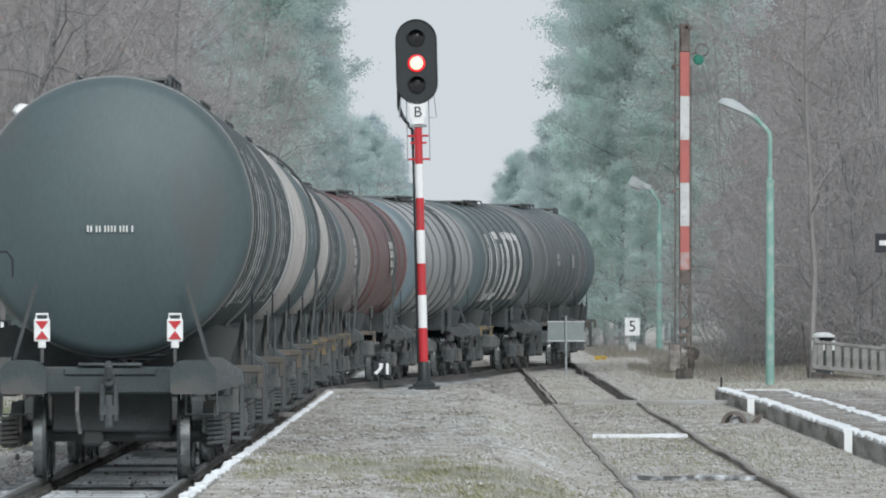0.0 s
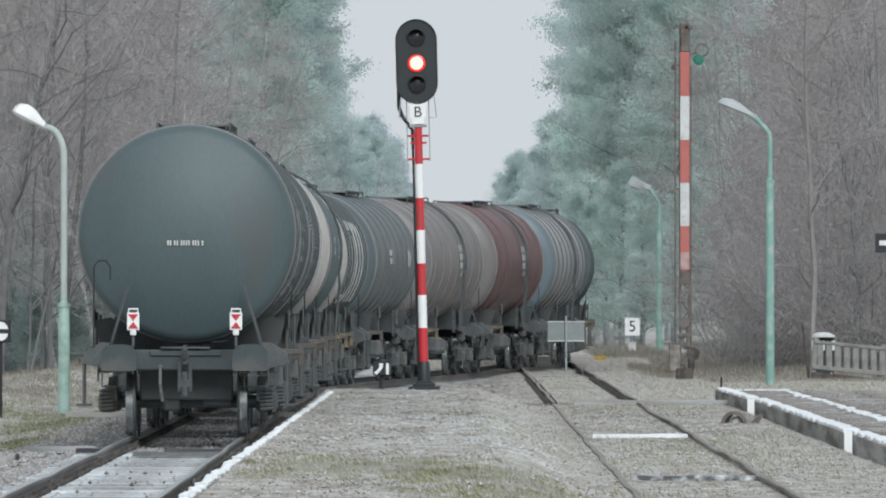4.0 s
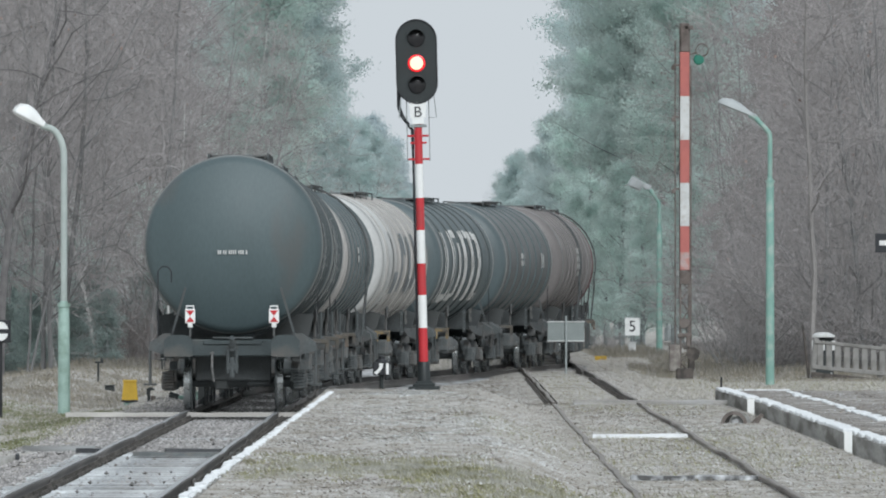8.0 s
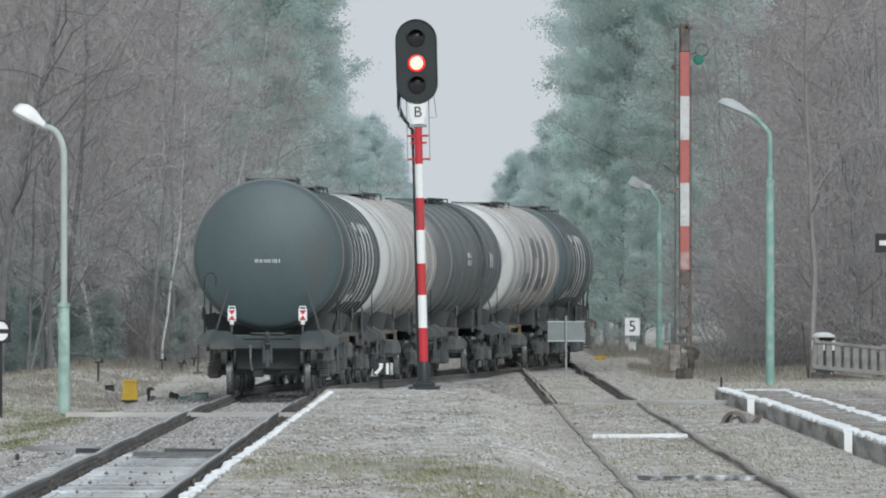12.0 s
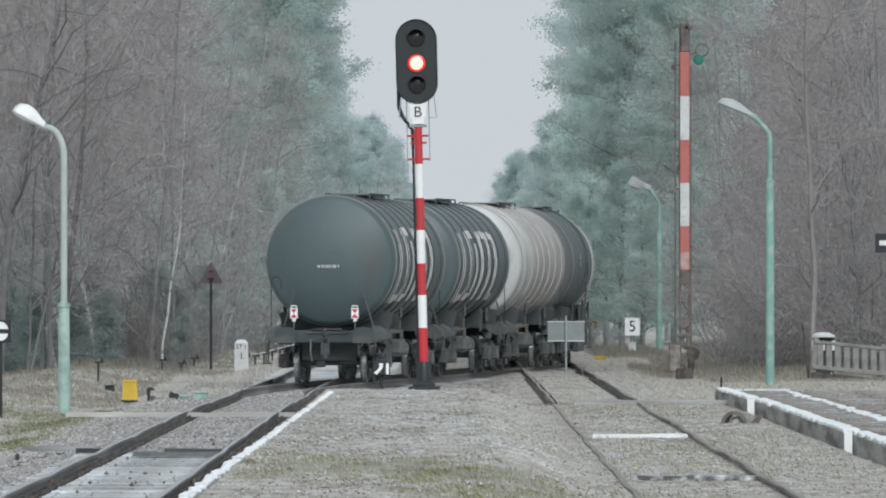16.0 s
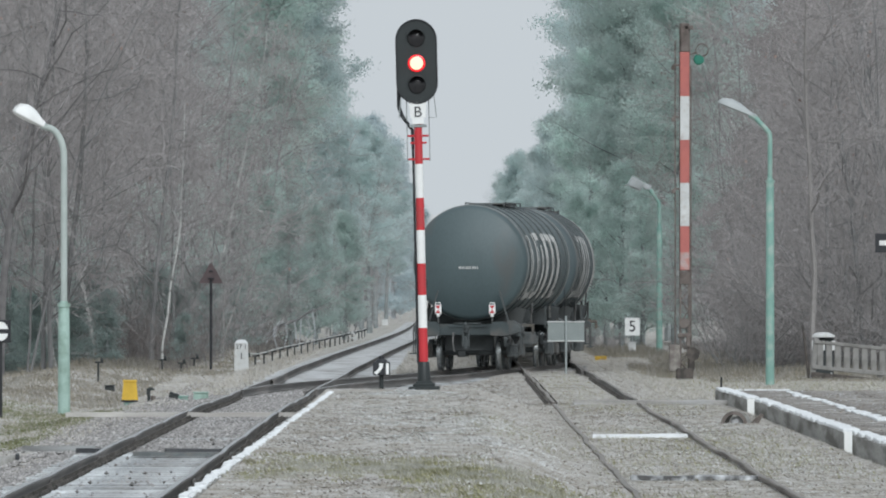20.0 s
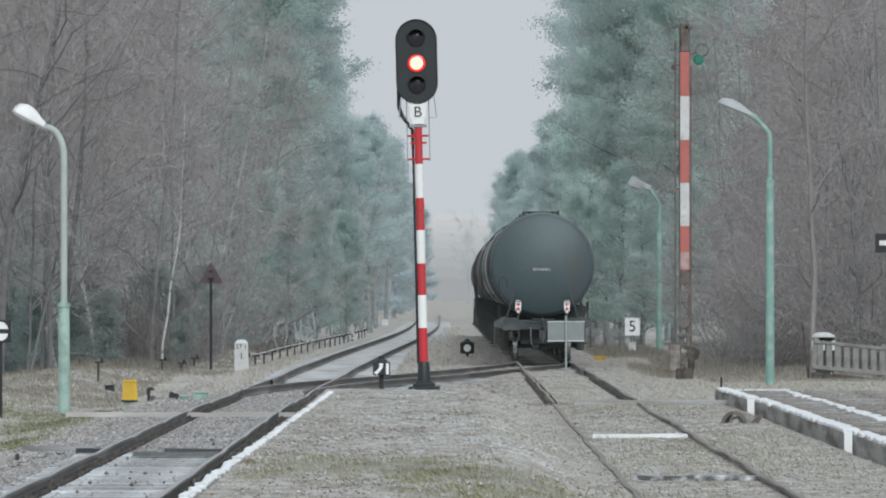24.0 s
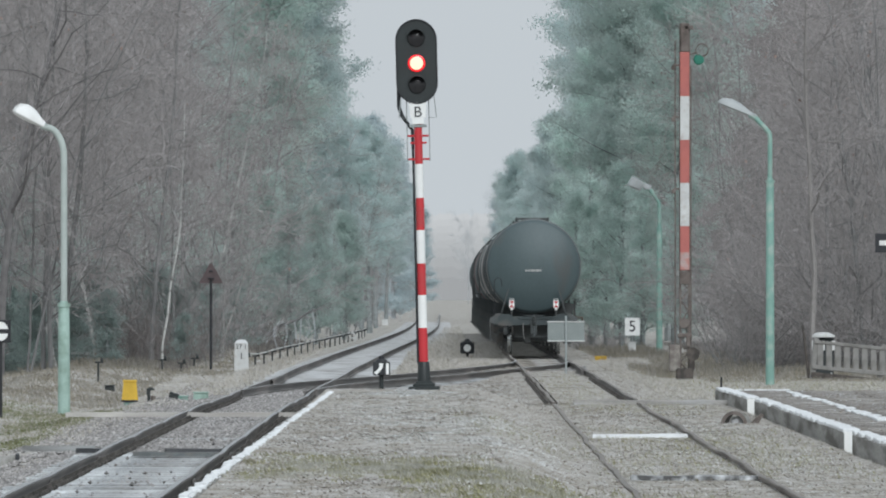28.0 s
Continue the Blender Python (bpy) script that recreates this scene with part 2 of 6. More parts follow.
def lettering(text, size, material, parent, m, name="lettering"):
    """Raised characters in the built-in font, standing in the x-z plane and read from -y."""
    cu = bpy.data.curves.new(name, "FONT")
    cu.body, cu.size, cu.extrude = text, size, 0.003
    cu.align_x, cu.align_y = "CENTER", "CENTER"
    ob = new(name, cu)
    me = bpy.data.meshes.new_from_object(ob.evaluated_get(bpy.context.evaluated_depsgraph_get()))
    bpy.data.objects.remove(ob)
    me.materials.clear()
    return part(name, me, material, parent, at=m @ pose(0, 0, 0, 90, 0, 0))


def smoothstep(a, b, x):
    t = min(max((x - a) / (b - a), 0.0), 1.0)
    return t * t * (3 - 2 * t)


# ---- the lines ----
def ramp_area(y, y0, y1):
    """Integral of a ramp that rises from 0 at y0 to 1 at y1."""
    if y <= y0:
        return 0.0
    if y <= y1:
        return (y - y0) ** 2 / (2 * (y1 - y0))
    return (y1 - y0) / 2 + (y - y1)


def kink(y):
    """A slight sideways fault in the old rails before the points."""
    return 0.06 * math.exp(-((y - 194) / 11) ** 2)


def dip(y):
    """How far the worn track sags round the points."""
    return 0.09 * smoothstep(155, 225, y) - 0.06 * smoothstep(240, 270, y) - 0.03 * smoothstep(280, 320, y)


def line_turnout(y):
    """Centre of the route that crosses from the main line to the siding."""
    return -3.447 + 0.1133 * (ramp_area(y, 204.1, 238.4) - ramp_area(y, 262.1, 291.0)) + kink(y)


def line_main(y):
    """Centre of the main line, which eases to the right into the distance."""
    return -3.45 + 0.0078 * (ramp_area(y, 195, 230) - ramp_area(y, 420, 620)) + kink(y)


def line_siding(y):
    return 2.68 + 0.14 * smoothstep(100, 290, y)


def ground_z(x, y):
    """The lie of the land: the island platform, the track beds, the bank and the ditch."""
    z = -0.19
    side = 1 - smoothstep(0.5, 1.9, x)
    end = 1 - smoothstep(175, 182, y)
    if x > -2.02:
        z += 0.46 * side * end
    if x < -5.2:
        bank = 1 - smoothstep(-7.6, -5.2, x)
        z -= 0.24 * bank * (1 - smoothstep(215, 260, y))
        z += 0.27 * math.exp(-((x + 9.1) / 1.3) ** 2) * (1 - smoothstep(235, 300, y))
        z += 0.25 * smoothstep(260, 330, y) * bank
    if 1.0 < x < 5.2:
        z += smoothstep(1.0, 1.9, x) * (0.105 - 0.05 * smoothstep(181, 190, y)) * (1 - smoothstep(262, 280, y))
    z -= 0.29 * math.exp(-((x + 5.95) / 0.5) ** 2 - ((y - 130) / 6) ** 2)
    z -= 0.09 * math.exp(-((x + 6.4) / 0.7) ** 2 - ((y - 205) / 22) ** 2)
    if -6.0 < x < 1.5:
        z -= dip(y) * smoothstep(176, 190, y) * smoothstep(-6.0, -5.0, x) * (1 - smoothstep(0.5, 1.5, x))
    if x > 4.6:
        z += 0.05 * smoothstep(5, 9, x)
    wob = noise.noise((x * 0.7, y * 0.12, 0)) * 0.05 + noise.noise((x * 2.3, y * 0.35, 3)) * 0.008
    near_track = min(abs(x - line_main(y)), abs(x - line_siding(y)) + 0.5, abs(x - line_turnout(y)) if 205 < y < 290 else 9)
    wob *= 2.2 if x < -5.2 else 0.2
    return z + wob * smoothstep(1.2, 2.0, near_track)

# ---- the ground ----
def axis_steps(*spans):
    out = []
    for a, b, step in spans:
        n = max(1, round((b - a) / step))
        out += [a + (b - a) * i / n for i in range(n)]
    return out + [spans[-1][1]]


def sheet(xs, ys, height):
    g = Geo()
    g.v = [(x, y, height(x, y)) for y in ys for x in xs]
    w = len(xs)
    g.f = [[j * w + i, j * w + i + 1, (j + 1) * w + i + 1, (j + 1) * w + i] for j in range(len(ys) - 1) for i in range(w - 1)]
    return g


gx = axis_steps((-3000, -200, 700), (-200, -30, 17), (-30, -12, 1.5), (-12, -2.4, 0.3), (-2.4, 2.4, 0.1), (2.4, 12, 0.3), (12, 30, 1.5), (30, 200, 17), (200, 3000, 700))
gy = axis_steps((-600, 60, 60), (60, 90, 5), (90, 230, 0.9), (230, 420, 3), (420, 1000, 20), (1000, 4500, 350))
ground = part("ground", sheet(gx, gy, ground_z), M_GROUND, turn=False, smooth=True)
tagged(ground, "frosted short turf and bare earth beside the tracks", "ground", kind="structure")


def bed(name, centre, y0, y1, half, z, label, material):
    xs = [-half - 0.35, -half, -half * 0.5, 0, half * 0.5, half, half + 0.35]
    dz = [-0.10, 0, 0.0, 0.0, 0.0, 0, -0.10]
    ys = axis_steps((y0, y1, 1.5))
    g = Geo()
    for y in ys:
        for x, d in zip(xs, dz):
            g.v.append((centre(y) + x, y, z + d - dip(y) + 0.012 * noise.noise((x * 3, y * 1.3, 1))))
    w = len(xs)
    g.f = [[j * w + i, j * w + i + 1, (j + 1) * w + i + 1, (j + 1) * w + i] for j in range(len(ys) - 1) for i in range(w - 1)]
    return tagged(part(name, g, material, turn=False, smooth=True), label, "ballast", kind="structure")


bed("ballast_main", line_main, -30, 214, 1.45, -0.165, "pale frosted ballast under the main line", M_BALLAST)
M_FROSTBED = mat("thickly_frosted_ballast", (0.36, 0.355, 0.35), 0.95, var=0.3, scale=2.4, fine=14, bump=0.6, stain=(0.56, 0.57, 0.58), amount=0.5, stretch=(1, 0.4, 1))
bed("ballast_main_beyond", line_main, 214, 700, 1.45, -0.165, "thickly frosted ballast beyond the points", M_FROSTBED)
bed("ballast_turnout", line_turnout, 212, 290, 1.3, -0.172, "dirty ballast under the crossover rails", M_BALLAST)


def stones(name, spots, label, big=1.0, material=None):
    """Loose crushed stones as one scattered mass."""
    rng = random.Random(5)
    g = Geo()
    base = [(1, 0, 0), (-1, 0, 0), (0, 1, 0), (0, -1, 0), (0, 0, 1), (0, 0, -0.6)]
    fs = [[0, 2, 4], [2, 1, 4], [1, 3, 4], [3, 0, 4], [2, 0, 5], [1, 2, 5], [3, 1, 5], [0, 3, 5]]
    for x, y, z in spots:
        r = rng.uniform(0.014, 0.042) * big
        a = rng.uniform(0, 6.28)
        ca, sa = math.cos(a), math.sin(a)
        vs = []
        for p in base:
            k = r * rng.uniform(0.6, 1.2)
            vs.append((x + (p[0] * ca - p[1] * sa) * k, y + (p[0] * sa + p[1] * ca) * k, z + p[2] * k * 0.8))
        g.add(vs, fs)
    return tagged(part(name, g, material or M_STONE, turn=False), label, "ballast", kind="stuff")


rs = random.Random(11)
spots = []
for _ in range(20000):
    y = 88 + 150 * rs.random() ** 1.3
    off = rs.choice((rs.uniform(-2.5, -0.9), rs.uniform(-2.2, -0.9), rs.uniform(0.85, 1.4), rs.uniform(-2.3, -0.9), rs.uniform(-2.5, -1.0), rs.uniform(-0.7, 0.7)))
    spots.append((line_main(y) + off, y, -0.165 - dip(y) if abs(off) < 1.5 else ground_z(line_main(y) + off, y)))
for _ in range(5000):
    y = 132 + 110 * rs.random()
    spots.append((line_main(y) + rs.uniform(-0.68, 0.68), y, -0.165 - dip(y)))
for _ in range(1500):
    y = rs.uniform(150, 200)
    x = rs.uniform(-6.05, -5)
    spots.append((x, y, ground_z(x, y)))
stones("ballast_stones", spots, "loose grey crushed stones, lightly frosted")


clods = []
for _ in range(48):
    y = 91 + 60 * rs.random()
    clods.append((line_main(y) + rs.uniform(-0.68, 0.68), y, -0.135))
stones("track_clods", clods, "dull clods of dirt lying between the rails", 1.0, M_RAIL)


# ---- rails and sleepers ----
RAIL_PROFILE = [(-0.065, -0.15), (0.065, -0.15), (0.065, -0.138), (0.012, -0.118), (0.010, -0.045), (0.034, -0.036), (0.036, -0.006),
                (0.030, 0.0), (-0.030, 0.0), (-0.036, -0.006), (-0.034, -0.036), (-0.010, -0.045), (-0.012, -0.118), (-0.065, -0.138)]


def swept(profile, centre, off, y0, y1, step, lift=0.0, close=True, wave=0.006):
    g = Geo()
    ys = axis_steps((y0, y1, step))
    n = len(profile)
    for y in ys:
        wob = wave * (noise.noise((off, y * 0.11, 9)) + 0.9 * noise.noise((off, y * 0.31, 4)))
        for x, z in profile:
            g.v.append((centre(y) + off + x + wob, y, z + lift + wob * 0.6 - (0 if centre is line_siding else dip(y)) - (joint_sag(y) if centre is line_main else 0)))
    for j in range(len(ys) - 1):
        for i in range(n if close else n - 1):
            a, b = j * n + i, j * n + (i + 1) % n
            g.f.append([a, b, b + n, a + n])
    if close:
        g.f.append(list(range(n))[::-1])
        g.f.append([(len(ys) - 1) * n + i for i in range(n)])
    return g


JOINTS = [94.0 + 14.8 * i for i in range(9)]


def joint_sag(y):
    """The rail ends hang a little at every joint."""
    return sum(0.026 * math.exp(-abs(y - j) / 1.4) for j in JOINTS)


def fishplate(parent, centre, off, y):
    """Two joint bars with bolts, clamped to the web of a rail."""
    x, z = centre(y) + off, -0.078 - dip(y) - 0.012
    for s in (-1, 1):
        bar = part("fishplate", Geo().prism([(s * 0.014, -0.045), (s * 0.05, -0.038), (s * 0.034, 0.0), (s * 0.045, 0.03), (s * 0.014, 0.036)], -0.4, 0.4), M_RAIL, parent, at=pose(x, y, z))
        for q in (-0.3, -0.12, 0.12, 0.3):
            part("bolt", Geo().tube([(s * 0.03, q, 0), (s * 0.075, q, 0)], 0.018, 6), M_CLIP, bar)


def rail(parent, centre, off, y0, y1, step, head, lift=0.0, steel=None, wave=0.012):
    r = part("rail", swept(RAIL_PROFILE, centre, off, y0, y1, step, lift, True, wave), steel or M_RAIL, parent)
    part("running_surface", swept([(-0.027, 0.003), (0.027, 0.003)], centre, off, y0, y1, step, lift, False, wave), head, r, turn=False)
    return r


def fastenings(parent, centre, y0, y1, step):
    """Clips and bolts on both sides of both rails, as one mass."""
    g = Geo()
    y = y0
    while y < y1:
        sag = 0 if centre is line_siding else dip(y)
        for off in (-0.753, 0.753):
            for s in (-1, 1):
                x = centre(y) + off + s * 0.085
                g.box((x, y, -0.125 - sag), (0.07, 0.10, 0.05), 0.01)
                g.box((x, y, -0.085 - sag), (0.03, 0.03, 0.05), 0.006)
        y += step
    return tagged(part("rail_fastenings", g, M_CLIP, parent, turn=False), kind="stuff")


main_track = thing("track_main", pose(0, 0, 0), "main line of worn steel rails on frosted sleepers", "railway track", kind="structure")
turn_track = thing("track_turnout", pose(0, 0, 0), "dark crossover rails linking the main line and siding", "railway track", kind="structure")
side_track = thing("track_siding", pose(0, 0, 0), "rusty siding rails sunk in frosted grass", "railway track", kind="structure")
for off in (-0.753, 0.753):
    rail(main_track, line_main, off, -30, 900, 1.5, M_HEAD, wave=0.024)
    rail(turn_track, line_turnout, off, 210, 292, 2, M_HEAD, 0.004)
    for y in JOINTS:
        fishplate(main_track, line_main, off, y + (0.4 if off > 0 else 0))
for off in (-0.753, 0.753):
    rail(side_track, line_siding, off, -30, 181.5 if off > 0 else 182, 1.5, M_DULLHEAD, -0.028 if off > 0 else -0.064, M_SIDERAIL, 0.03)
    rail(side_track, line_siding, off, 184.5 if off > 0 else 182.1, 560, 2, M_DULLHEAD, -0.008 if off > 0 else -0.03, M_RAIL if off > 0 else M_SIDERAIL, 0.03)
# check rails and the crossing nose
part("check_rail", swept(RAIL_PROFILE, line_main, -0.66, 236, 246, 2, 0.01), M_RAIL, turn_track)
part("check_rail", swept(RAIL_PROFILE, line_siding, 0.66, 252, 262, 2, 0.01), M_RAIL, turn_track)
part("switch_blade", swept(RAIL_PROFILE, lambda y: line_main(y) + 0.0016 * (y - 210), 0.62, 206, 216, 2, -0.004), M_RAIL, turn_track)
fastenings(main_track, line_main, 88, 205, 0.62)
fastenings(side_track, line_siding, 186, 240, 0.7)

sleeper_mesh = Geo().box((0, 0, 0), (2.5, 0.25, 0.16), 0.02).mesh("sleeper")
sleeper_mesh.materials.append(M_SLEEPER)


old_sleeper_mesh = Geo().box((0, 0, 0), (1.7, 0.25, 0.16), 0.02).mesh("sleeper")
old_sleeper_mesh.materials.append(M_OLDSLEEPER)


def sleepers(parent, centre, y0, y1, step, keep, mesh, material, lift=0.0, sink=0.0):
    rng = random.Random(int(y0))
    y, k, rest = y0, 0, Geo()
    while y < y1:
        m = pose(centre(y) + rng.uniform(-0.03, 0.03), y, -0.225 + lift - sink - (0 if centre is line_siding else dip(y)) + rng.uniform(-0.014, 0.014) + 0.022 * noise.noise((0, y * 0.45, 2)), rng.uniform(-1, 1), 0, rng.uniform(-0.8, 0.8))
        if k < keep:
            part("sleeper", mesh, material, parent, at=m)
        else:
            rest.box(m.translation, (2.5 if lift == 0 else 1.7, 0.25, 0.16), 0.02)
        y += step
        k += 1
    if rest.v:
        tagged(part("sleepers_beyond", rest, material, parent, turn=False), kind="stuff")


sleepers(main_track, line_main, -30, 90, 0.62, 0, sleeper_mesh, M_SLEEPER)
sleepers(main_track, line_main, 90.2, 132, 0.62, 190, sleeper_mesh, M_SLEEPER)
sleepers(main_track, line_main, 132.4, 214, 0.62, 140, sleeper_mesh, M_SLEEPER, 0.0, 0.034)
sleepers(turn_track, line_turnout, 236, 288, 0.62, 0, sleeper_mesh, M_SLEEPER)
sleepers(side_track, line_siding, 190, 330, 7.3, 60, old_sleeper_mesh, M_OLDSLEEPER, 0.004)

M_PATCHY = mat("frost_patched_timber", (0.09, 0.09, 0.09), 0.9, var=0.3, stain=(0.62, 0.64, 0.66), amount=0.3, stain_scale=5)
# boards and strips lying across the lines
M_PALEBOARD = mat("pale_weathered_board", (0.46, 0.445, 0.42), 0.9, var=0.2, scale=3, stain=(0.33, 0.31, 0.29), amount=0.25, stretch=(0.3, 3, 3))
M_DARKBOARD = mat("dark_weathered_board", (0.15, 0.152, 0.15), 0.9, var=0.3, scale=3, stain=(0.33, 0.34, 0.34), amount=0.25, stretch=(0.3, 3, 3))
def plank(name, x, y, z, length, wide, thick, material, label, rz=0.0, category="board"):
    """One long board with an uneven, worn top."""
    g = Geo()
    n = max(4, int(length / 0.12))
    for i in range(n + 1):
        px = -length / 2 + length * i / n
        up = thick * (0.5 + 0.25 * noise.noise((px * 2.5, y, 0)))
        w = wide * (0.5 + 0.06 * noise.noise((px * 1.7, y, 7)))
        g.v.extend(((px, -w, -thick / 2), (px, w, -thick / 2), (px, w * 0.95, up), (px, -w * 0.95, up)))
    for i in range(n):
        for j in range(4):
            a, b = 4 * i + j, 4 * i + (j + 1) % 4
            g.f.append([a, b, b + 4, a + 4])
    g.f.extend(([3, 2, 1, 0], [4 * n, 4 * n + 1, 4 * n + 2, 4 * n + 3]))
    ob = part(name, g, material, at=pose(x, y, z, 0, 0, rz))
    return tagged(ob, label, category)


plank("crossing_board", -4.05, 166, -0.06, 4.2, 0.35, 0.07, M_PALEBOARD, "weathered timber strip laid across the main line")
plank("cable_duct", 4.05, 183, -0.055, 3.4, 0.6, 0.10, M_TIMBER, "low grey concrete duct crossing the siding")
plank("frosted_beam", 2.74, 141.5, -0.06, 1.32, 0.35, 0.055, M_SNOW, "frost-covered timber beam lying between the siding rails")
plank("broken_beam", 2.72, 109.5, -0.055, 1.40, 0.35, 0.06, M_PATCHY, "dark patchy beam with frost between the siding rails")
plank("loose_plank", -5.06, 134, -0.12, 0.95, 0.3, 0.07, M_DARKBOARD, "grey bent plank lying beside the track", 4)
plank("loose_plank", -4.50, 131, -0.10, 0.40, 0.35, 0.06, M_BLACK, "short black plank lying against the rail", -8)
plank("cracked_board", -3.22, 128.5, -0.105, 1.36, 0.6, 0.05, M_GRIME, "dark broken board lying between the rails", -3)
plank("cracked_board", -3.16, 130.5, -0.09, 0.8, 0.4, 0.05, M_BLACK, "black splintered board end between the rails", 5)

# ---- platforms ----
def kerb_x(y):
    return -2.1 + 0.0028 * (y - 84)


kerb = thing("platform_kerb", pose(0, 0, 0), "low concrete platform edge with a whitened top", "kerb", kind="structure")
kerb_stone = Geo().box((0, 0, 0), (0.16, 0.985, 0.40), 0.02).mesh("kerb_stone")
kerb_stone.materials.append(M_CONC)
rk = random.Random(4)
kerb_caps = []
for _ in range(6):
    g, y = Geo(), -0.49
    while y < 0.44:
        ln = rk.uniform(0.10, 0.26)
        g.box((rk.uniform(-0.02, 0.018), min(y + ln / 2, 0.46), rk.uniform(-0.008, 0.006)), (rk.uniform(0.036, 0.085), ln * 0.97, rk.uniform(0.025, 0.045)), 0.012)
        y += ln
    kerb_caps.append(g.mesh("whitened_edge"))
    kerb_caps[-1].materials.append(M_SNOW)
for i in range(100):
    y = 76.5 + i
    m = pose(kerb_x(y) + rk.uniform(-0.007, 0.007), y, 0.055 + rk.uniform(-0.012, 0.012) - 0.25 * smoothstep(168, 176, y), rk.uniform(-0.4, 0.4), 0, rk.uniform(-0.3, 0.3))
    st = part("kerb_stone", kerb_stone, M_CONC, kerb, at=m)
    part("whitened_edge", rk.choice(kerb_caps), M_SNOW, st, at=pose(rk.uniform(-0.012, 0.012), 0, 0.209, 0, rk.uniform(-5, 5), rk.uniform(-0.5, 0.5)))

g = Geo()
for i in range(106):
    g.box((kerb_x(-29.5 + i), -29.5 + i, 0.055), (0.16, 0.985, 0.40), 0.02)
tagged(part("kerb_stones_beyond", g, M_CONC, kerb, turn=False), kind="stuff")

paved = thing("platform_paved", pose(0, 0, 0), "old paved platform with frosted joints and whitened kerb blocks", "platform", kind="structure")
base = Geo().box((9.2, 140, -0.13), (7.5, 98, 0.40), 0.02)
part("platform_base", base, M_PAVE, paved)
rp = random.Random(8)
rest = Geo()
slab_mesh = Geo().box((0, 0, 0), (0.98, 0.98, 0.06), 0.012).mesh("paving_slab")
slab_mesh.materials.append(M_PAVE)
for i in range(96):
    for j in range(6):
        x, y = 5.98 + j * 1.0, 92.5 + i
        z = 0.082 + rp.uniform(-0.012, 0.014)
        if i > 40 and j < 5:
            part("paving_slab", slab_mesh, M_PAVE, paved, at=pose(x, y, z, rp.uniform(-0.5, 0.5), rp.uniform(-0.6, 0.6), 0))
        else:
            rest.box((x, y, z), (0.98, 0.98, 0.06), 0.012)
tagged(part("paving_slabs_beyond", rest, M_PAVE, paved, turn=False), kind="stuff")


def kerb_block(x, y0, y1, z0, z1, skew=0.0):
    b = thing("kerb_block", pose(x, y0, z0, 0, 0, skew), "long concrete kerb block with whitened top and end", "kerb block", "kerb blocks of the paved platform")
    w, ln, h = 0.22, y1 - y0, z1 - z0
    part("block", Geo().box((w / 2, ln / 2, h / 2), (w, ln, h), 0.025), M_CONC, b)
    rr = random.Random(int(y0))
    g = Geo()
    n = int(ln / 0.8)
    for i in range(n):
        g.box((w / 2 + rr.uniform(-0.03, 0.02), (i + 0.5) * ln / n, h + rr.uniform(0.0, 0.012)), (w * rr.uniform(0.75, 1.08), ln / n * rr.uniform(0.8, 1.0), 0.05), 0.018)
    part("whitened_top", g, M_SNOW, b)
    part("whitened_end", Geo().box((w / 2, -0.012, h / 2), (w * 0.96, 0.02, h * 0.94), 0.008), M_WHITE, b)
    return b


kerb_block(5.22, 132.5, 170.5, -0.2, 0.13)
kerb_block(5.17, 173.0, 190.0, -0.2, 0.13, 0.3)
kerb_block(5.25, 98.0, 130.5, -0.2, 0.13)

# frost-white rows of broken edging: one along the platform, one across its end
edging = thing("frosted_edging", pose(0, 0, 0), "broken edging stones white with frost on the platform", "edging")
y = 188.4
while y > 128:
    ln = rp.uniform(0.5, 1.6)
    if rp.random() < 0.72:
        part("edging_stone", Geo().box((6.29 + rp.uniform(-0.06, 0.06), y - ln / 2, 0.122), (rp.uniform(0.09, 0.26), ln, 0.035), 0.012), M_SNOW, edging)
    y -= ln + rp.uniform(0.0, 0.5)
end_edging = thing("frosted_edging", pose(0, 0, 0), "thin frosted row of stones across the platform end", "edging")
for i in range(5):
    part("edging_stone", Geo().box((5.46 + 0.22 * i, 188.75, 0.118), (0.20, 0.18, 0.03), 0.01), M_SNOW, end_edging)


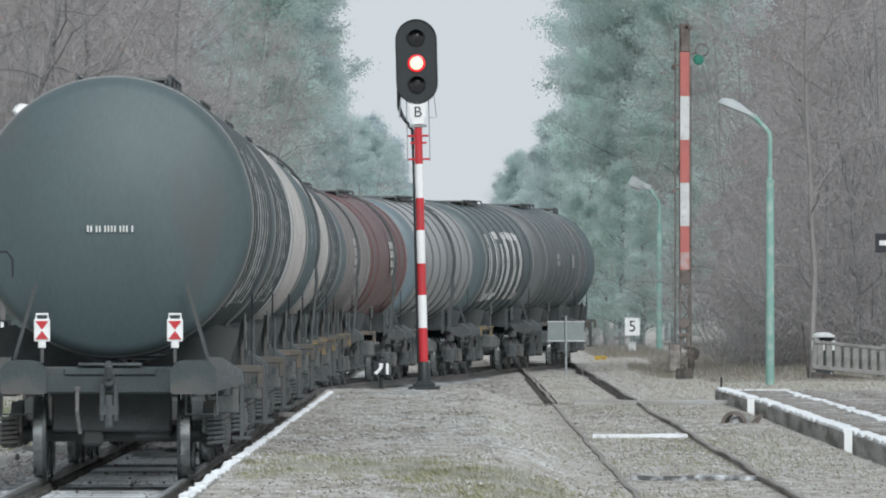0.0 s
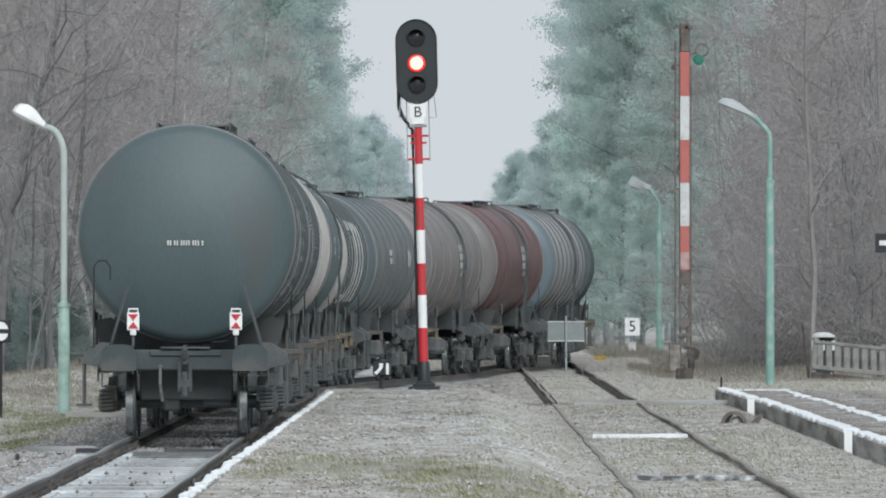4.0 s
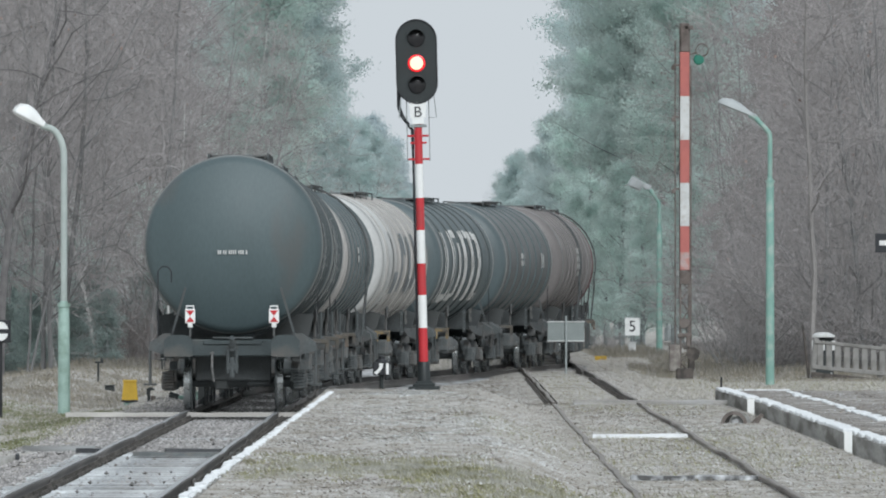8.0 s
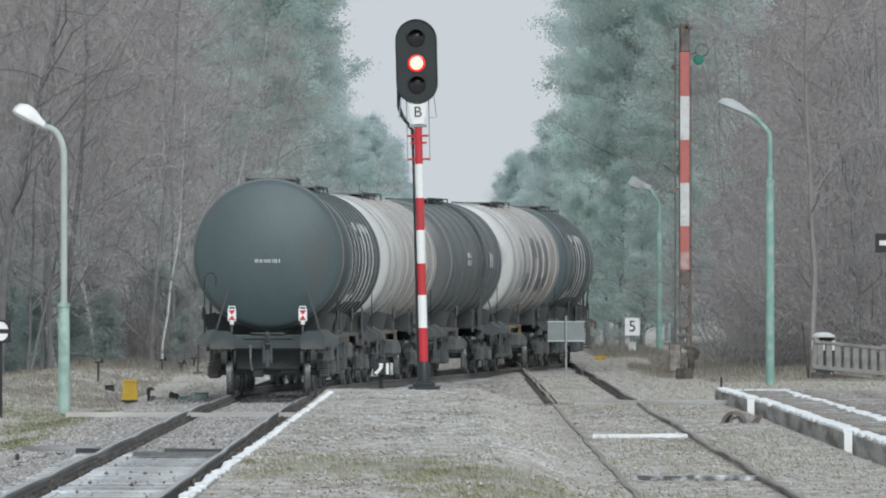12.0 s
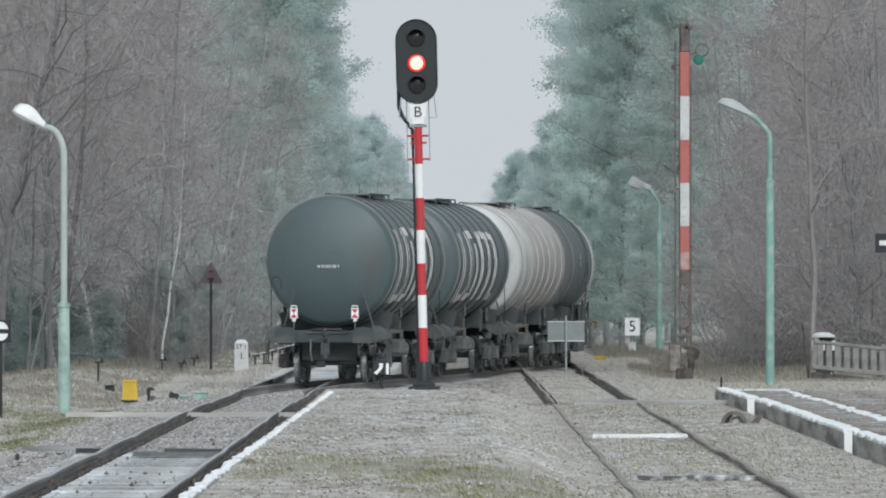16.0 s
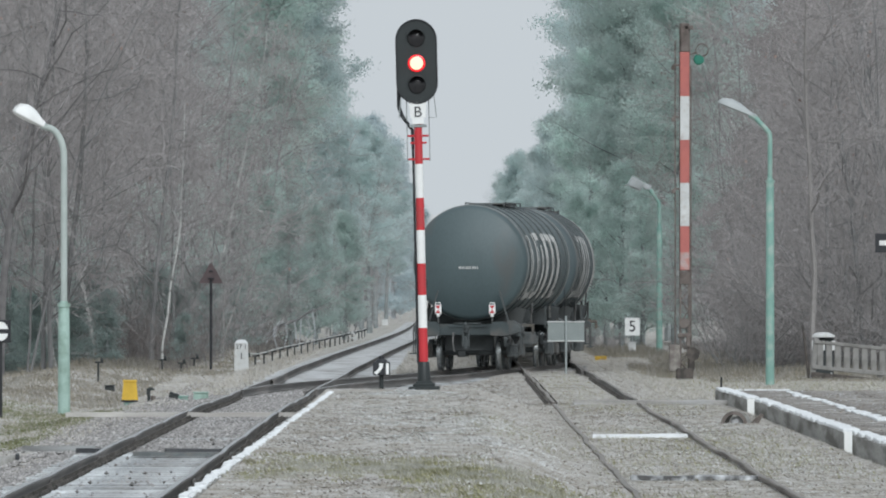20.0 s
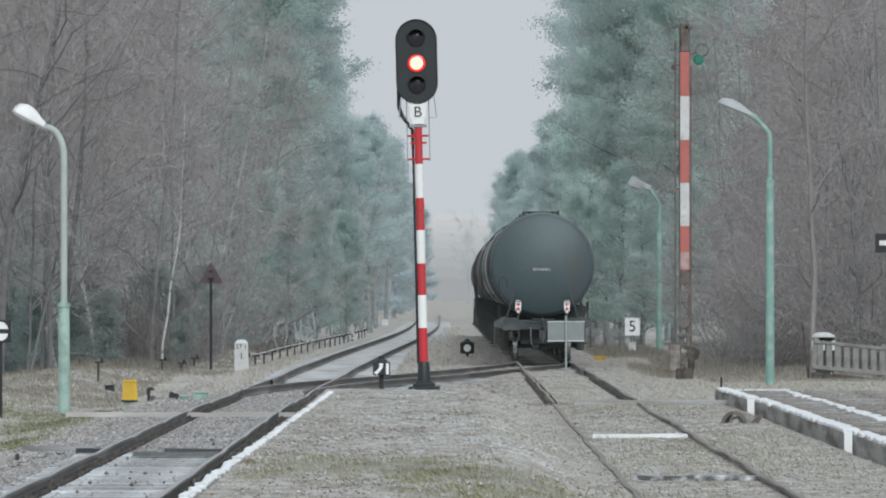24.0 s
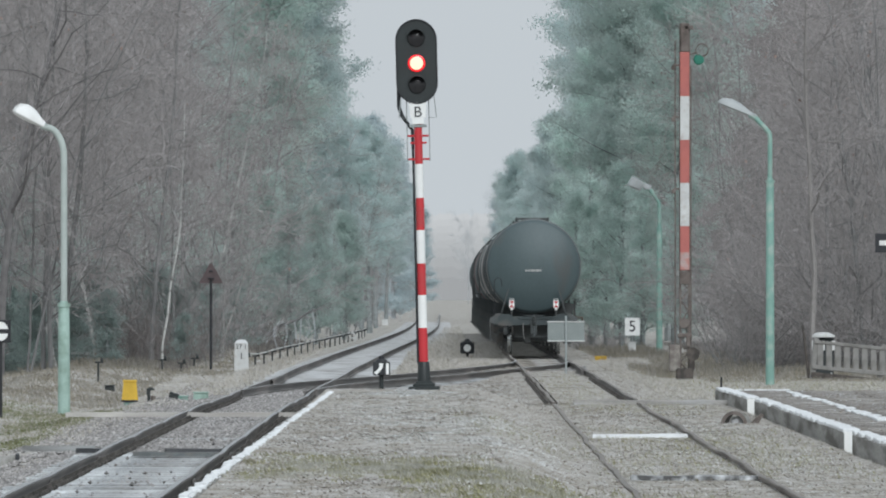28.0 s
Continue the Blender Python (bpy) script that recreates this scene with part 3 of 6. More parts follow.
# ---- grass ----
M_VERGE = mat("greenish_turf", (0.31, 0.30, 0.165), 0.95, var=0.2, scale=1.2, bump=0, stain=(0.49, 0.49, 0.45), amount=0.42, stain_scale=1.4, island=0.4, stretch=(2.4, 0.7, 1))
M_BROWNTURF = mat("brown_turf", (0.22, 0.19, 0.165), 0.95, var=0.2, scale=1.2, bump=0, stain=(0.36, 0.35, 0.33), amount=0.3, stain_scale=1.4, island=0.4, stretch=(2.4, 0.7, 1))
def grass(name, material, label, areas, seed=1, tall=(0.03, 0.09), width=0.012, ragged=False, patchy=None):
    """areas: x0, x1, y0, y1, blades."""
    rng = random.Random(seed)
    g = Geo()
    v, f = g.v, g.f
    for x0, x1, y0, y1, count in areas:
        for _ in range(count):
            x, y = rng.uniform(x0, x1), y0 + (y1 - y0) * rng.random() ** 1.2
            dens = noise.noise((x * 6.0, y * 0.5, seed))
            if dens < -0.3 and rng.random() < 0.45:
                continue
            if patchy is not None and noise.noise((x * 0.75, y * 0.16, seed + 5)) + 0.5 * noise.noise((x * 2.4, y * 0.5, seed + 7)) < patchy:
                continue
            if ragged:
                u, q = (x - x0) / (x1 - x0), (y - y0) / (y1 - y0)
                if min(u, 1 - u, q, 1 - q) * 2 < rng.random() * 0.8 + 0.25 * noise.noise((x * 2.5, y * 0.6, seed + 20)):
                    continue
            if abs(x - line_main(y)) < 1.15:
                continue
            if 191 < y < 285 and abs(x - line_siding(y)) < 0.7 and rng.random() < 0.35:
                continue
            z = ground_z(x, y) - 0.01
            h = rng.uniform(*tall) * (1 + 0.35 * dens) * (0.5 if tall[1] < 0.045 else 1)
            w = width * rng.uniform(0.6, 1.5)
            a, lean = rng.uniform(-0.7, 0.7), rng.uniform(-1, 1) * h * (3.2 if tall[1] < 0.045 else 0.8 if tall[1] < 0.1 else 0.3)
            dx, dy = math.cos(a) * w, math.sin(a) * w
            o = len(v)
            v.extend(((x - dx, y - dy, z), (x + dx, y + dy, z), (x + lean + dx * 0.3, y, z + h), (x + lean * 1.6, y + 0.02, z + h * 1.35)))
            f.append((o, o + 1, o + 2))
            f.append((o, o + 2, o + 3))
    ob = part(name, g, material, turn=False)
    return tagged(ob, label, "grass", kind="stuff")


grass("island_grass", M_GRASS, "short frosted grass on the island platform", [(-2.0, 1.9, 76, 185, 105000), (-1.6, 1.95, 185, 262, 9000)], 2, (0.010, 0.030), 0.006)
grass("mossy_turf", M_MOSS, "mossy green-yellow turf near the platform front", [(-2.0, 0.5, 90, 105.5, 17000), (-1.2, 1.6, 89, 99, 7000), (-0.5, 2.6, 78, 96, 26000), (1.4, 3.2, 84, 104, 5000), (0.0, 2.1, 118, 144, 1700), (-10.5, -7.4, 140, 195, 8000)], 3, (0.008, 0.046), 0.007, True, -0.45)
grass("bank_moss", mat("bank_moss", (0.17, 0.195, 0.085), 0.95, var=0.25, scale=1.2, bump=0, stain=(0.30, 0.29, 0.20), amount=0.35, island=0.4), "green moss and turf round the lamp foot", [(-7.7, -5.75, 158, 200, 26000), (-9.5, -7.0, 178, 202, 9000), (-6.6, -5.8, 140, 160, 4000)], 23, (0.014, 0.046), 0.008, True)
grass("greenish_verge", M_VERGE, "yellowish green winter turf around the siding", [(1.6, 5.1, 108, 154, 9000), (1.9, 5.1, 164, 204, 4500), (4.2, 11, 189, 262, 24000), (2.0, 3.5, 190, 262, 3500)], 21, (0.010, 0.046), 0.007, True)
grass("brown_turf", M_BROWNTURF, "brown thin turf behind the platform end", [(0.3, 2.0, 183, 262, 16000), (-1.2, 0.3, 205, 262, 4000), (1.9, 3.6, 158, 184, 6000), (3.4, 5.1, 160, 186, 2500), (-2.1, -0.9, 82, 150, 8000), (-1.6, 0.2, 84, 93, 3000)], 8, (0.012, 0.036), 0.008, True)
grass("frosted_hump", mat("thick_frost_blades", (0.76, 0.78, 0.79), 0.95, var=0.12, scale=1.4, bump=0, stain=(0.42, 0.41, 0.38), amount=0.3, stain_scale=1.6, island=0.3, stretch=(2.6, 0.7, 1)), "blades white with frost in drifts on the platform", [(-1.8, 1.0, 160, 184, 50000), (-1.95, 1.95, 96, 160, 60000), (1.9, 5.1, 104, 182, 34000), (-5.7, -4.6, 216, 340, 30000), (-2.2, -0.4, 240, 360, 16000), (-1.6, 2.0, 184, 240, 9000)], 31, (0.014, 0.044), 0.009, True, 0.02)
grass("thin_brown_turf", M_BROWNTURF, "bare brown patches between the frosted blades", [(-1.95, 1.95, 88, 182, 40000), (1.9, 5.1, 100, 182, 22000), (-12.5, -5.8, 200, 278, 26000), (-1.5, 1.9, 184, 262, 12000)], 37, (0.012, 0.044), 0.007, True, 0.16)
grass("siding_grass", M_GRASS, "frosted grass grown between the siding rails", [(1.3, 5.15, 86, 190, 70000), (1.5, 5.2, 190, 300, 26000)], 4, (0.012, 0.04), 0.006)
grass("bank_grass", M_STRAW, "rough dry grass on the bank by the wood", [(-14, -6.6, 205, 262, 22000), (-9, -5.6, 262, 420, 14000), (6.2, 12, 235, 340, 16000)], 5, (0.03, 0.09), 0.010)
grass("bank_turf", M_BROWNTURF, "short brown and frosted turf on the near bank", [(-10, -5.9, 125, 205, 26000), (-14, -10, 150, 205, 5000)], 7, (0.012, 0.04), 0.008)
grass("ditch_grass", M_GRASS, "short frosted grass by the ballast edge", [(-8, -5.3, 150, 265, 9000), (4.4, 12, 191, 340, 38000)], 9, (0.02, 0.055), 0.008)
grass("verge_grass", M_GRASS, "frosted verge between the diverging tracks", [(-1.2, 2.2, 262, 420, 16000), (-5.4, -4.4, 215, 420, 9000), (-1.2, 1.0, 420, 600, 5000)], 6, (0.03, 0.09), 0.014)
grass("wood_brush", mat("dead_brush", (0.20, 0.185, 0.172), 0.95, var=0.25, scale=0.6, bump=0, island=0.4), "dead brush and bracken on the wood floor", [(-19, -6.8, 268, 400, 26000), (-8, -5.6, 330, 420, 5000), (8.6, 17, 272, 400, 16000)], 17, (0.05, 0.20), 0.010)
grass("tall_weeds", M_STRAW, "tall dry weeds along the wood's edge", [(6.4, 11.5, 264, 330, 3500), (4.9, 7.5, 325, 380, 5000), (5.0, 8.7, 250, 276, 9000), (8.7, 12, 248, 264, 5000), (-12, -7.6, 264, 284, 6000)], 12, (0.05, 0.20), 0.005)


def litter(name, count, seed, label, material, size, platform=False):
    """Small dead leaves, clods and twigs lying on the frost."""
    rng = random.Random(seed)
    g = Geo()
    for _ in range(count):
        x, y = rng.choice((rng.uniform(-1.9, 5.1), rng.uniform(-1.9, 5.1), rng.uniform(5.6, 9.5), rng.uniform(-9, -5.2))), 80 + 190 * rng.random() ** 1.4
        if platform:
            x, y = rng.uniform(5.55, 9.8), 92 + 97 * rng.random()
        z = 0.115 if (5.5 < x and y < 188) else ground_z(x, y) + 0.01
        r = rng.uniform(*size)
        a = rng.uniform(0, 6.28)
        dx, dy = math.cos(a) * r, math.sin(a) * r
        o = len(g.v)
        g.v.extend(((x - dx, y - dy, z), (x + dx, y + dy, z), (x + dy * 0.5, y - dx * 0.5, z + r * rng.uniform(0.4, 1.1))))
        g.f.append((o, o + 1, o + 2))
    return tagged(part(name, g, material, turn=False), label, "leaf litter", kind="stuff")


M_PAVEFROST = mat("grey_frost", (0.42, 0.43, 0.44), 0.95, var=0.2, bump=0, island=0.3)
M_LITTER = mat("leaf_litter", (0.22, 0.19, 0.165), 0.95, var=0.3, bump=0, island=0.6)
litter("leaf_litter", 15000, 13, "small dark dead leaves and clods on the frost", M_LITTER, (0.006, 0.02))
litter("frost_flecks", 12000, 16, "small flecks of frost on turf and stones", M_SNOW, (0.005, 0.016))
litter("platform_litter", 7000, 14, "brown leaves and dirt strewn on the paved platform", M_LITTER, (0.005, 0.02), True)
litter("platform_frost", 3500, 15, "flecks of frost on the paved platform", M_PAVEFROST, (0.005, 0.02), True)

# ---- the train ----
WAGON = 14.2          # over the buffers
TANK_R, TANK_Z = 1.46, 2.73


M_RIGGING = mat("greasy_black", (0.066, 0.073, 0.075), 0.75, var=0.3, stain=(0.075, 0.08, 0.08), amount=0.3)


M_HOSE = mat("grimy_hose", (0.135, 0.135, 0.133), 0.7, var=0.4, scale=6, stain=(0.13, 0.075, 0.06), amount=0.2, stain_scale=6)


def tail_lamp(wagon, x):
    lamp = part("tail_lamp", Geo().box((0, 0, 0), (0.165, 0.03, 0.235), 0.008), M_WHITE, wagon, "white tail board with a red hourglass", at=pose(x, -7.02, 1.55))
    part("upper_triangle", Geo().prism([(-0.068, 0.095), (0.068, 0.095), (0, 0.005)], -0.021, -0.016), M_RED, lamp, "red triangle")
    part("lower_triangle", Geo().prism([(-0.068, -0.095), (0.068, -0.095), (0, -0.005)], -0.021, -0.016), M_RED, lamp, "red triangle")
    part("lamp_handle", Geo().tube([(-0.06, 0, 0.11), (-0.06, 0, 0.165), (0.06, 0, 0.165), (0.06, 0, 0.11)], 0.012, 6), M_WHITE, lamp)
    part("lamp_foot", Geo().box((0, 0, -0.15), (0.08, 0.03, 0.07), 0.01), M_WHITE, lamp)
    part("lamp_bracket", Geo().box((0, 0.02, -0.25), (0.035, 0.025, 0.18), 0.005), M_FRAME, lamp)
    return lamp


def wheelset(bogie, y):
    """Axle and two wheels, one solid piece with bright treads."""
    g = Geo().tube([(-1.05, 0, 0), (1.05, 0, 0)], 0.08, 12)
    for s in (-1, 1):
        g.lathe([(s * a, r) for a, r in ((0.68, 0.07), (0.68, 0.18), (0.715, 0.22), (0.715, 0.39), (0.682, 0.42), (0.682, 0.485), (0.712, 0.49), (0.722, 0.462), (0.815, 0.455), (0.817, 0.40), (0.77, 0.38), (0.775, 0.22), (0.80, 0.18), (0.80, 0.07))], 40, "x")
    me = g.mesh("wheelset", smooth=True)
    me.materials.append(M_WHEEL)
    me.materials.append(M_TREAD)
    for poly in me.polygons:
        if 0.45 < math.hypot(poly.center.y, poly.center.z) < 0.485:
            poly.material_index = 1
    return part("wheelset", me, M_WHEEL, bogie, at=pose(0, y, 0.46))


def make_bogie(wagon, y):
    b = part("bogie", Geo().box((0, 0, 0.70), (1.9, 0.34, 0.28), 0.04).box((0, 0, 0.90), (0.7, 0.7, 0.14), 0.03), M_GRIME, wagon, "dark greasy two-axle bogie", at=pose(0, y, 0))
    for s in (-1, 1):
        g = Geo().prism([(-1.15, 0.48), (-1.15, 0.66), (-0.75, 0.80), (-0.35, 0.66), (0.35, 0.66), (0.75, 0.80), (1.15, 0.66), (1.15, 0.48), (0.72, 0.60), (0.4, 0.40), (-0.4, 0.40), (-0.72, 0.60)], -0.06, 0.06, Matrix.Translation((s * 1.0, 0, 0)) @ Matrix.Rotation(radians(90), 4, "Z"))
        part("side_frame", g, M_GRIME, b)
        for q in (-0.9, 0.9):
            part("axle_box", Geo().box((s * 1.06, q, 0.46), (0.26, 0.30, 0.28), 0.05), M_GRIME, b)
            for e in (-0.22, 0.22):
                coil = []
                for i in range(49):
                    a = 2 * math.pi * i / 8
                    coil.append((s * 1.07 + 0.095 * math.cos(a), q + e + 0.095 * math.sin(a), 0.34 + 0.30 * i / 48))
                part("coil_spring", Geo().tube(coil, 0.02, 5), M_GRIME, b)
            part("brake_block", Geo().box((s * 0.76, q * 0.48, 0.46), (0.09, 0.07, 0.30), 0.02), M_RUST, b)
    wheelset(b, -0.9)
    wheelset(b, 0.9)
    return b


def buffer(wagon, x, end):
    s = -1 if end < 0 else 1
    y = end * 7.1
    outline = [(-0.235, -0.16), (-0.20, -0.175), (0.20, -0.175), (0.235, -0.16), (0.235, 0.09), (0.17, 0.16), (0.09, 0.178), (-0.09, 0.178), (-0.17, 0.16), (-0.235, 0.09)]
    b = part("buffer", Geo().lathe([(0.0, 0.14), (-s * 0.30, 0.14), (-s * 0.30, 0.17), (-s * 0.62, 0.17), (-s * 0.62, 0.0)], 20, "y"), M_GRIME, wagon, at=pose(x, y - s * 0.02, 1.065))
    part("buffer_head", Geo().prism(outline, -0.03, 0.02), M_BEAM, b, "broad oily buffer plate")
    return b


def tank_wagon(lamps=False):
    w = thing("tank_wagon", pose(0, 0, 0), "dark green railway tank wagon with two tail boards", "tank wagon", "wagons of the tank train")
    body = part("tank", Geo().lathe([(-5.5, TANK_R), (-3, TANK_R), (0, TANK_R), (3, TANK_R), (5.5, TANK_R)], 72, c=(0, 0, TANK_Z)), M_TANK, w, smooth=True, turn=False)
    for s in (-1, 1):
        dish = [(s * 5.5, TANK_R)]
        knuckle = 0.20
        for i in range(1, 7):
            a = i / 6 * radians(68)
            dish.append((s * (5.62 + knuckle * math.sin(a)), TANK_R - knuckle * (1 - math.cos(a))))
        y1, r1 = dish[-1]
        for i in range(1, 9):
            r = r1 * (1 - i / 8)
            dish.append((y1 + s * 0.30 * (1 - (r / r1) ** 2), r))
        e = part("tank_end", Geo().lathe(dish, 72, c=(0, 0, TANK_Z)), M_TANK, w, smooth=True)
        part("end_seam", Geo().lathe([(s * 5.49, TANK_R + 0.002), (s * 5.50, TANK_R + 0.014), (s * 5.57, TANK_R + 0.014), (s * 5.585, TANK_R + 0.001)], 72, c=(0, 0, TANK_Z)), M_BAND, e, "pale welded seam", smooth=True)
    for y in (-4.7, -3.0, -1.5, 0.0, 1.5, 3.0, 4.7):
        part("band", Geo().lathe([(y - 0.05, TANK_R + 0.001), (y - 0.045, TANK_R + 0.028), (y - 0.03, TANK_R + 0.034), (y + 0.03, TANK_R + 0.034), (y + 0.045, TANK_R + 0.028), (y + 0.05, TANK_R + 0.001)], 72, c=(0, 0, TANK_Z)), M_BAND, body, smooth=True)
    # top walkway, manway and rails
    walkway = part("walkway", Geo().box((0, 0, TANK_Z + TANK_R + 0.06), (0.9, 3.4, 0.04), 0.01), M_GRIME, w)
    g = Geo()
    for x in (-0.44, 0.44):
        g.tube([(x, -1.7, 4.20), (x, -1.62, 4.25), (x, 1.62, 4.25), (x, 1.7, 4.20)], 0.016, 6)
    part("walkway_rail", g, M_GRIME, walkway)
    part("manway", Geo().lathe([(4.14, 0.30), (4.20, 0.30), (4.20, 0.34), (4.23, 0.34), (4.25, 0.20), (4.25, 0.0)], 24, "z"), M_GRIME, w, smooth=True)
    part("vent_pipe", Geo().tube([(0.2, -2.6, 4.12), (0.2, -2.6, 4.22), (0.2, -2.2, 4.23)], 0.04, 8), M_GRIME, w)
    for s in (-1, 1):
        g = Geo()
        for y in (-0.19, 0.19):
            g.tube([(s * 1.36, y, 1.05), (s * 1.36, y, 1.62)], 0.016, 6)
        for i in range(3):
            g.tube([(s * 1.36, -0.19, 1.12 + 0.2 * i), (s * 1.36, 0.19, 1.12 + 0.2 * i)], 0.013, 6)
        part("side_ladder", g, M_FRAME, w)
    # pipe ladder bent over the flank, down to the frame
    for s in (-1, 1):
        g = Geo()
        for y in (0.55, 0.95):
            g.tube([(s * (TANK_R + 0.10) * math.cos(radians(a)), y, TANK_Z + (TANK_R + 0.10) * math.sin(radians(a))) for a in range(75, -16, -10)] + [(s * 1.52, y, 2.1), (s * 1.42, y, 1.1)], 0.022, 6)
        for a in range(70, -11, -11):
            c2, s2 = (TANK_R + 0.10) * math.cos(radians(a)), (TANK_R + 0.10) * math.sin(radians(a))
            g.tube([(s * c2, 0.55, TANK_Z + s2), (s * c2, 0.95, TANK_Z + s2)], 0.016, 5)
        part("flank_ladder", g, M_FRAME, w)
    hoops = Geo()
    for x in (-0.5, 0.5):
        hoops.tube([(x, -2.1, 4.10), (x, -2.1, 4.27), (x, 2.1, 4.27), (x, 2.1, 4.10)], 0.018, 6)
        for y in (-0.7, 0.7):
            hoops.tube([(x, y, 4.12), (x, y, 4.27)], 0.014, 5)
    part("top_handrail", hoops, M_FRAME, w)
    for y in (2.5, 3.7):
        part("top_valve", Geo().lathe([(4.12, 0.0), (4.12, 0.11), (4.24, 0.11), (4.25, 0.07), (4.31, 0.06), (4.31, 0.0)], 14, "z", (0.1, y, 0)), M_FRAME, w, smooth=True)
    # underframe
    part("centre_sill", Geo().box((0, 0, 1.02), (0.55, 12.8, 0.26), 0.03), M_GRIME, w)
    for s in (-1, 1):
        for q in (-1, 1):
            stub = Geo().prism([(q * 2.9, 1.12), (q * 2.9, 1.19), (q * 6.48, 1.19), (q * 6.48, 0.90), (q * 5.75, 0.92), (q * 4.0, 1.0)], -0.045, 0.045, Matrix.Translation((s * 1.13, 0, 0)) @ Matrix.Rotation(radians(90), 4, "Z"))
            part("sole_bar", stub, M_FRAME, w)
        for i in (-5, -4, 3, 5):
            part("frame_bracket", Geo().box((s * 1.12, i * 1.12 + 0.3, 0.94), (0.20, 0.06, 0.18), 0.01), M_FRAME, w)
        part("brake_gear_box", Geo().box((s * 1.05, -1.6 * s, 0.78), (0.35, 0.9, 0.34), 0.04), M_GRIME, w)
        part("air_reservoir", Geo().lathe([(1.2, 0.0), (1.2, 0.10), (1.25, 0.19), (2.5, 0.19), (2.55, 0.10), (2.55, 0.0)], 20, c=(s * 0.75, 0, 0.72)), M_GRIME, w, smooth=True)
        part("drain_valve", Geo().tube([(0, 0, 1.2), (0, 0, 0.75), (s * 0.5, 0, 0.66), (s * 1.15, 0, 0.66)], 0.07, 10), M_GRIME, w)
        part("placard_post", Geo().box((s * 1.30, -3.2, 1.42), (0.04, 0.10, 0.5), 0.01).box((s * 1.33, -3.2, 1.58), (0.02, 0.34, 0.26), 0.006), M_FRAME, w)
        part("name_board", Geo().box((s * 1.22, 2.6, 1.45), (0.03, 0.5, 0.32), 0.006).box((s * 1.18, 2.6, 1.25), (0.04, 0.06, 0.2), 0.006), M_BEAM, w)
        for q in (-1, 1):
            y = q * 6.35
            st = part("corner_step", Geo().tube([(s * 1.36, y - 0.22, 1.0), (s * 1.36, y - 0.22, 0.42), (s * 1.36, y + 0.22, 0.42), (s * 1.36, y + 0.22, 1.0)], 0.018, 6).box((s * 1.36, y, 0.43), (0.20, 0.44, 0.03), 0.006), M_FRAME, w)
            bracket = [(s * 1.02, 1.265), (s * 1.14, 1.265), (s * 1.36, 1.12), (s * 1.38, 0.99), (s * 1.30, 0.97), (s * 1.06, 0.90)]
            part("corner_bracket", Geo().prism(bracket, q * 6.5 - 0.10, q * 6.5 - q * 0.55), M_FRAME, w)
            if q < 0 and s > 0:
                part("step_frame", Geo().box((1.40, -5.1, 1.13), (0.32, 0.07, 0.07), 0.012).box((1.38, -4.7, 1.16), (0.26, 0.75, 0.02), 0.006).box((1.27, -5.1, 1.03), (0.06, 0.05, 0.2), 0.01).box((1.53, -5.1, 1.03), (0.07, 0.05, 0.2), 0.01), M_DIRTYYEL, w, "worn painted step frame")
            if s * q > 0:
                part("corner_handrail", Geo().tube([(s * 1.22, q * 6.75, 1.2), (s * 1.22, q * 6.75, 2.28), (s * 1.16, q * 6.75, 2.36), (s * 1.06, q * 6.75, 2.36), (s * 1.0, q * 6.75, 2.28), (s * 1.0, q * 6.75, 2.1)], 0.012, 6), M_BLACK, w)
            part("saddle", Geo().prism([(s * 0.25, 1.12), (s * 1.18, 1.12), (s * 1.30, 1.55), (s * 1.06, 1.60), (s * 0.7, 1.35), (s * 0.25, 1.17)], q * 4.55 - 0.05, q * 4.55 + 0.05), M_RIGGING, w)
            part("saddle", Geo().prism([(s * 0.25, 1.12), (s * 1.18, 1.12), (s * 1.26, 1.50), (s * 1.02, 1.56), (s * 0.7, 1.35), (s * 0.25, 1.17)], q * 2.6 - 0.04, q * 2.6 + 0.04), M_RIGGING, w)
            part("end_stay", Geo().prism([(s * 1.0, 1.2), (s * 1.04, 1.2), (s * 0.81, 2.0), (s * 0.79, 2.04), (s * 0.77, 2.0)], q * 6.12 - 0.02, q * 6.12 + 0.02), M_RIGGING, w)
            buffer(w, s * 0.875, q)
    for q in (-1, 1):
        beam = part("buffer_beam", Geo().box((0, q * 6.5, 1.03), (2.2, 0.10, 0.28), 0.02).box((0, q * 6.56, 1.12), (0.95, 0.04, 0.07), 0.01), M_BEAM, w, "dark steel headstock")
        part("end_platform", Geo().box((0, q * 6.1, 1.15), (2.1, 0.7, 0.03), 0.008), M_FRAME, w)
        cp = part("coupling", Geo().box((0, q * 6.72, 1.04), (0.10, 0.44, 0.16), 0.03).tube([(0, q * 6.95, 1.06), (0, q * 7.02, 1.16), (0, q * 6.92, 1.20)], 0.04, 8), M_FRAME, w)
        part("coupling_screw", Geo().tube([(-0.07, q * 6.9, 1.0), (-0.07, q * 6.88, 0.62), (0.07, q * 6.88, 0.62), (0.07, q * 6.9, 1.0)], 0.028, 6).tube([(0, q * 6.88, 0.88), (0, q * 6.88, 0.55)], 0.045, 8).box((0, q * 6.88, 0.72), (0.20, 0.06, 0.12), 0.03), M_FRAME, cp)
        for x in (-0.33 * -q,):
            part("brake_hose", Geo().tube([(x, q * 6.6, 0.95), (x, q * 6.8, 0.90), (x, q * 6.85, 0.70), (x + 0.03, q * 6.82, 0.48)], 0.022, 7).box((x, q * 6.72, 0.94), (0.07, 0.12, 0.05), 0.01), M_HOSE, w, "grimy brake hose with a dull red cock")
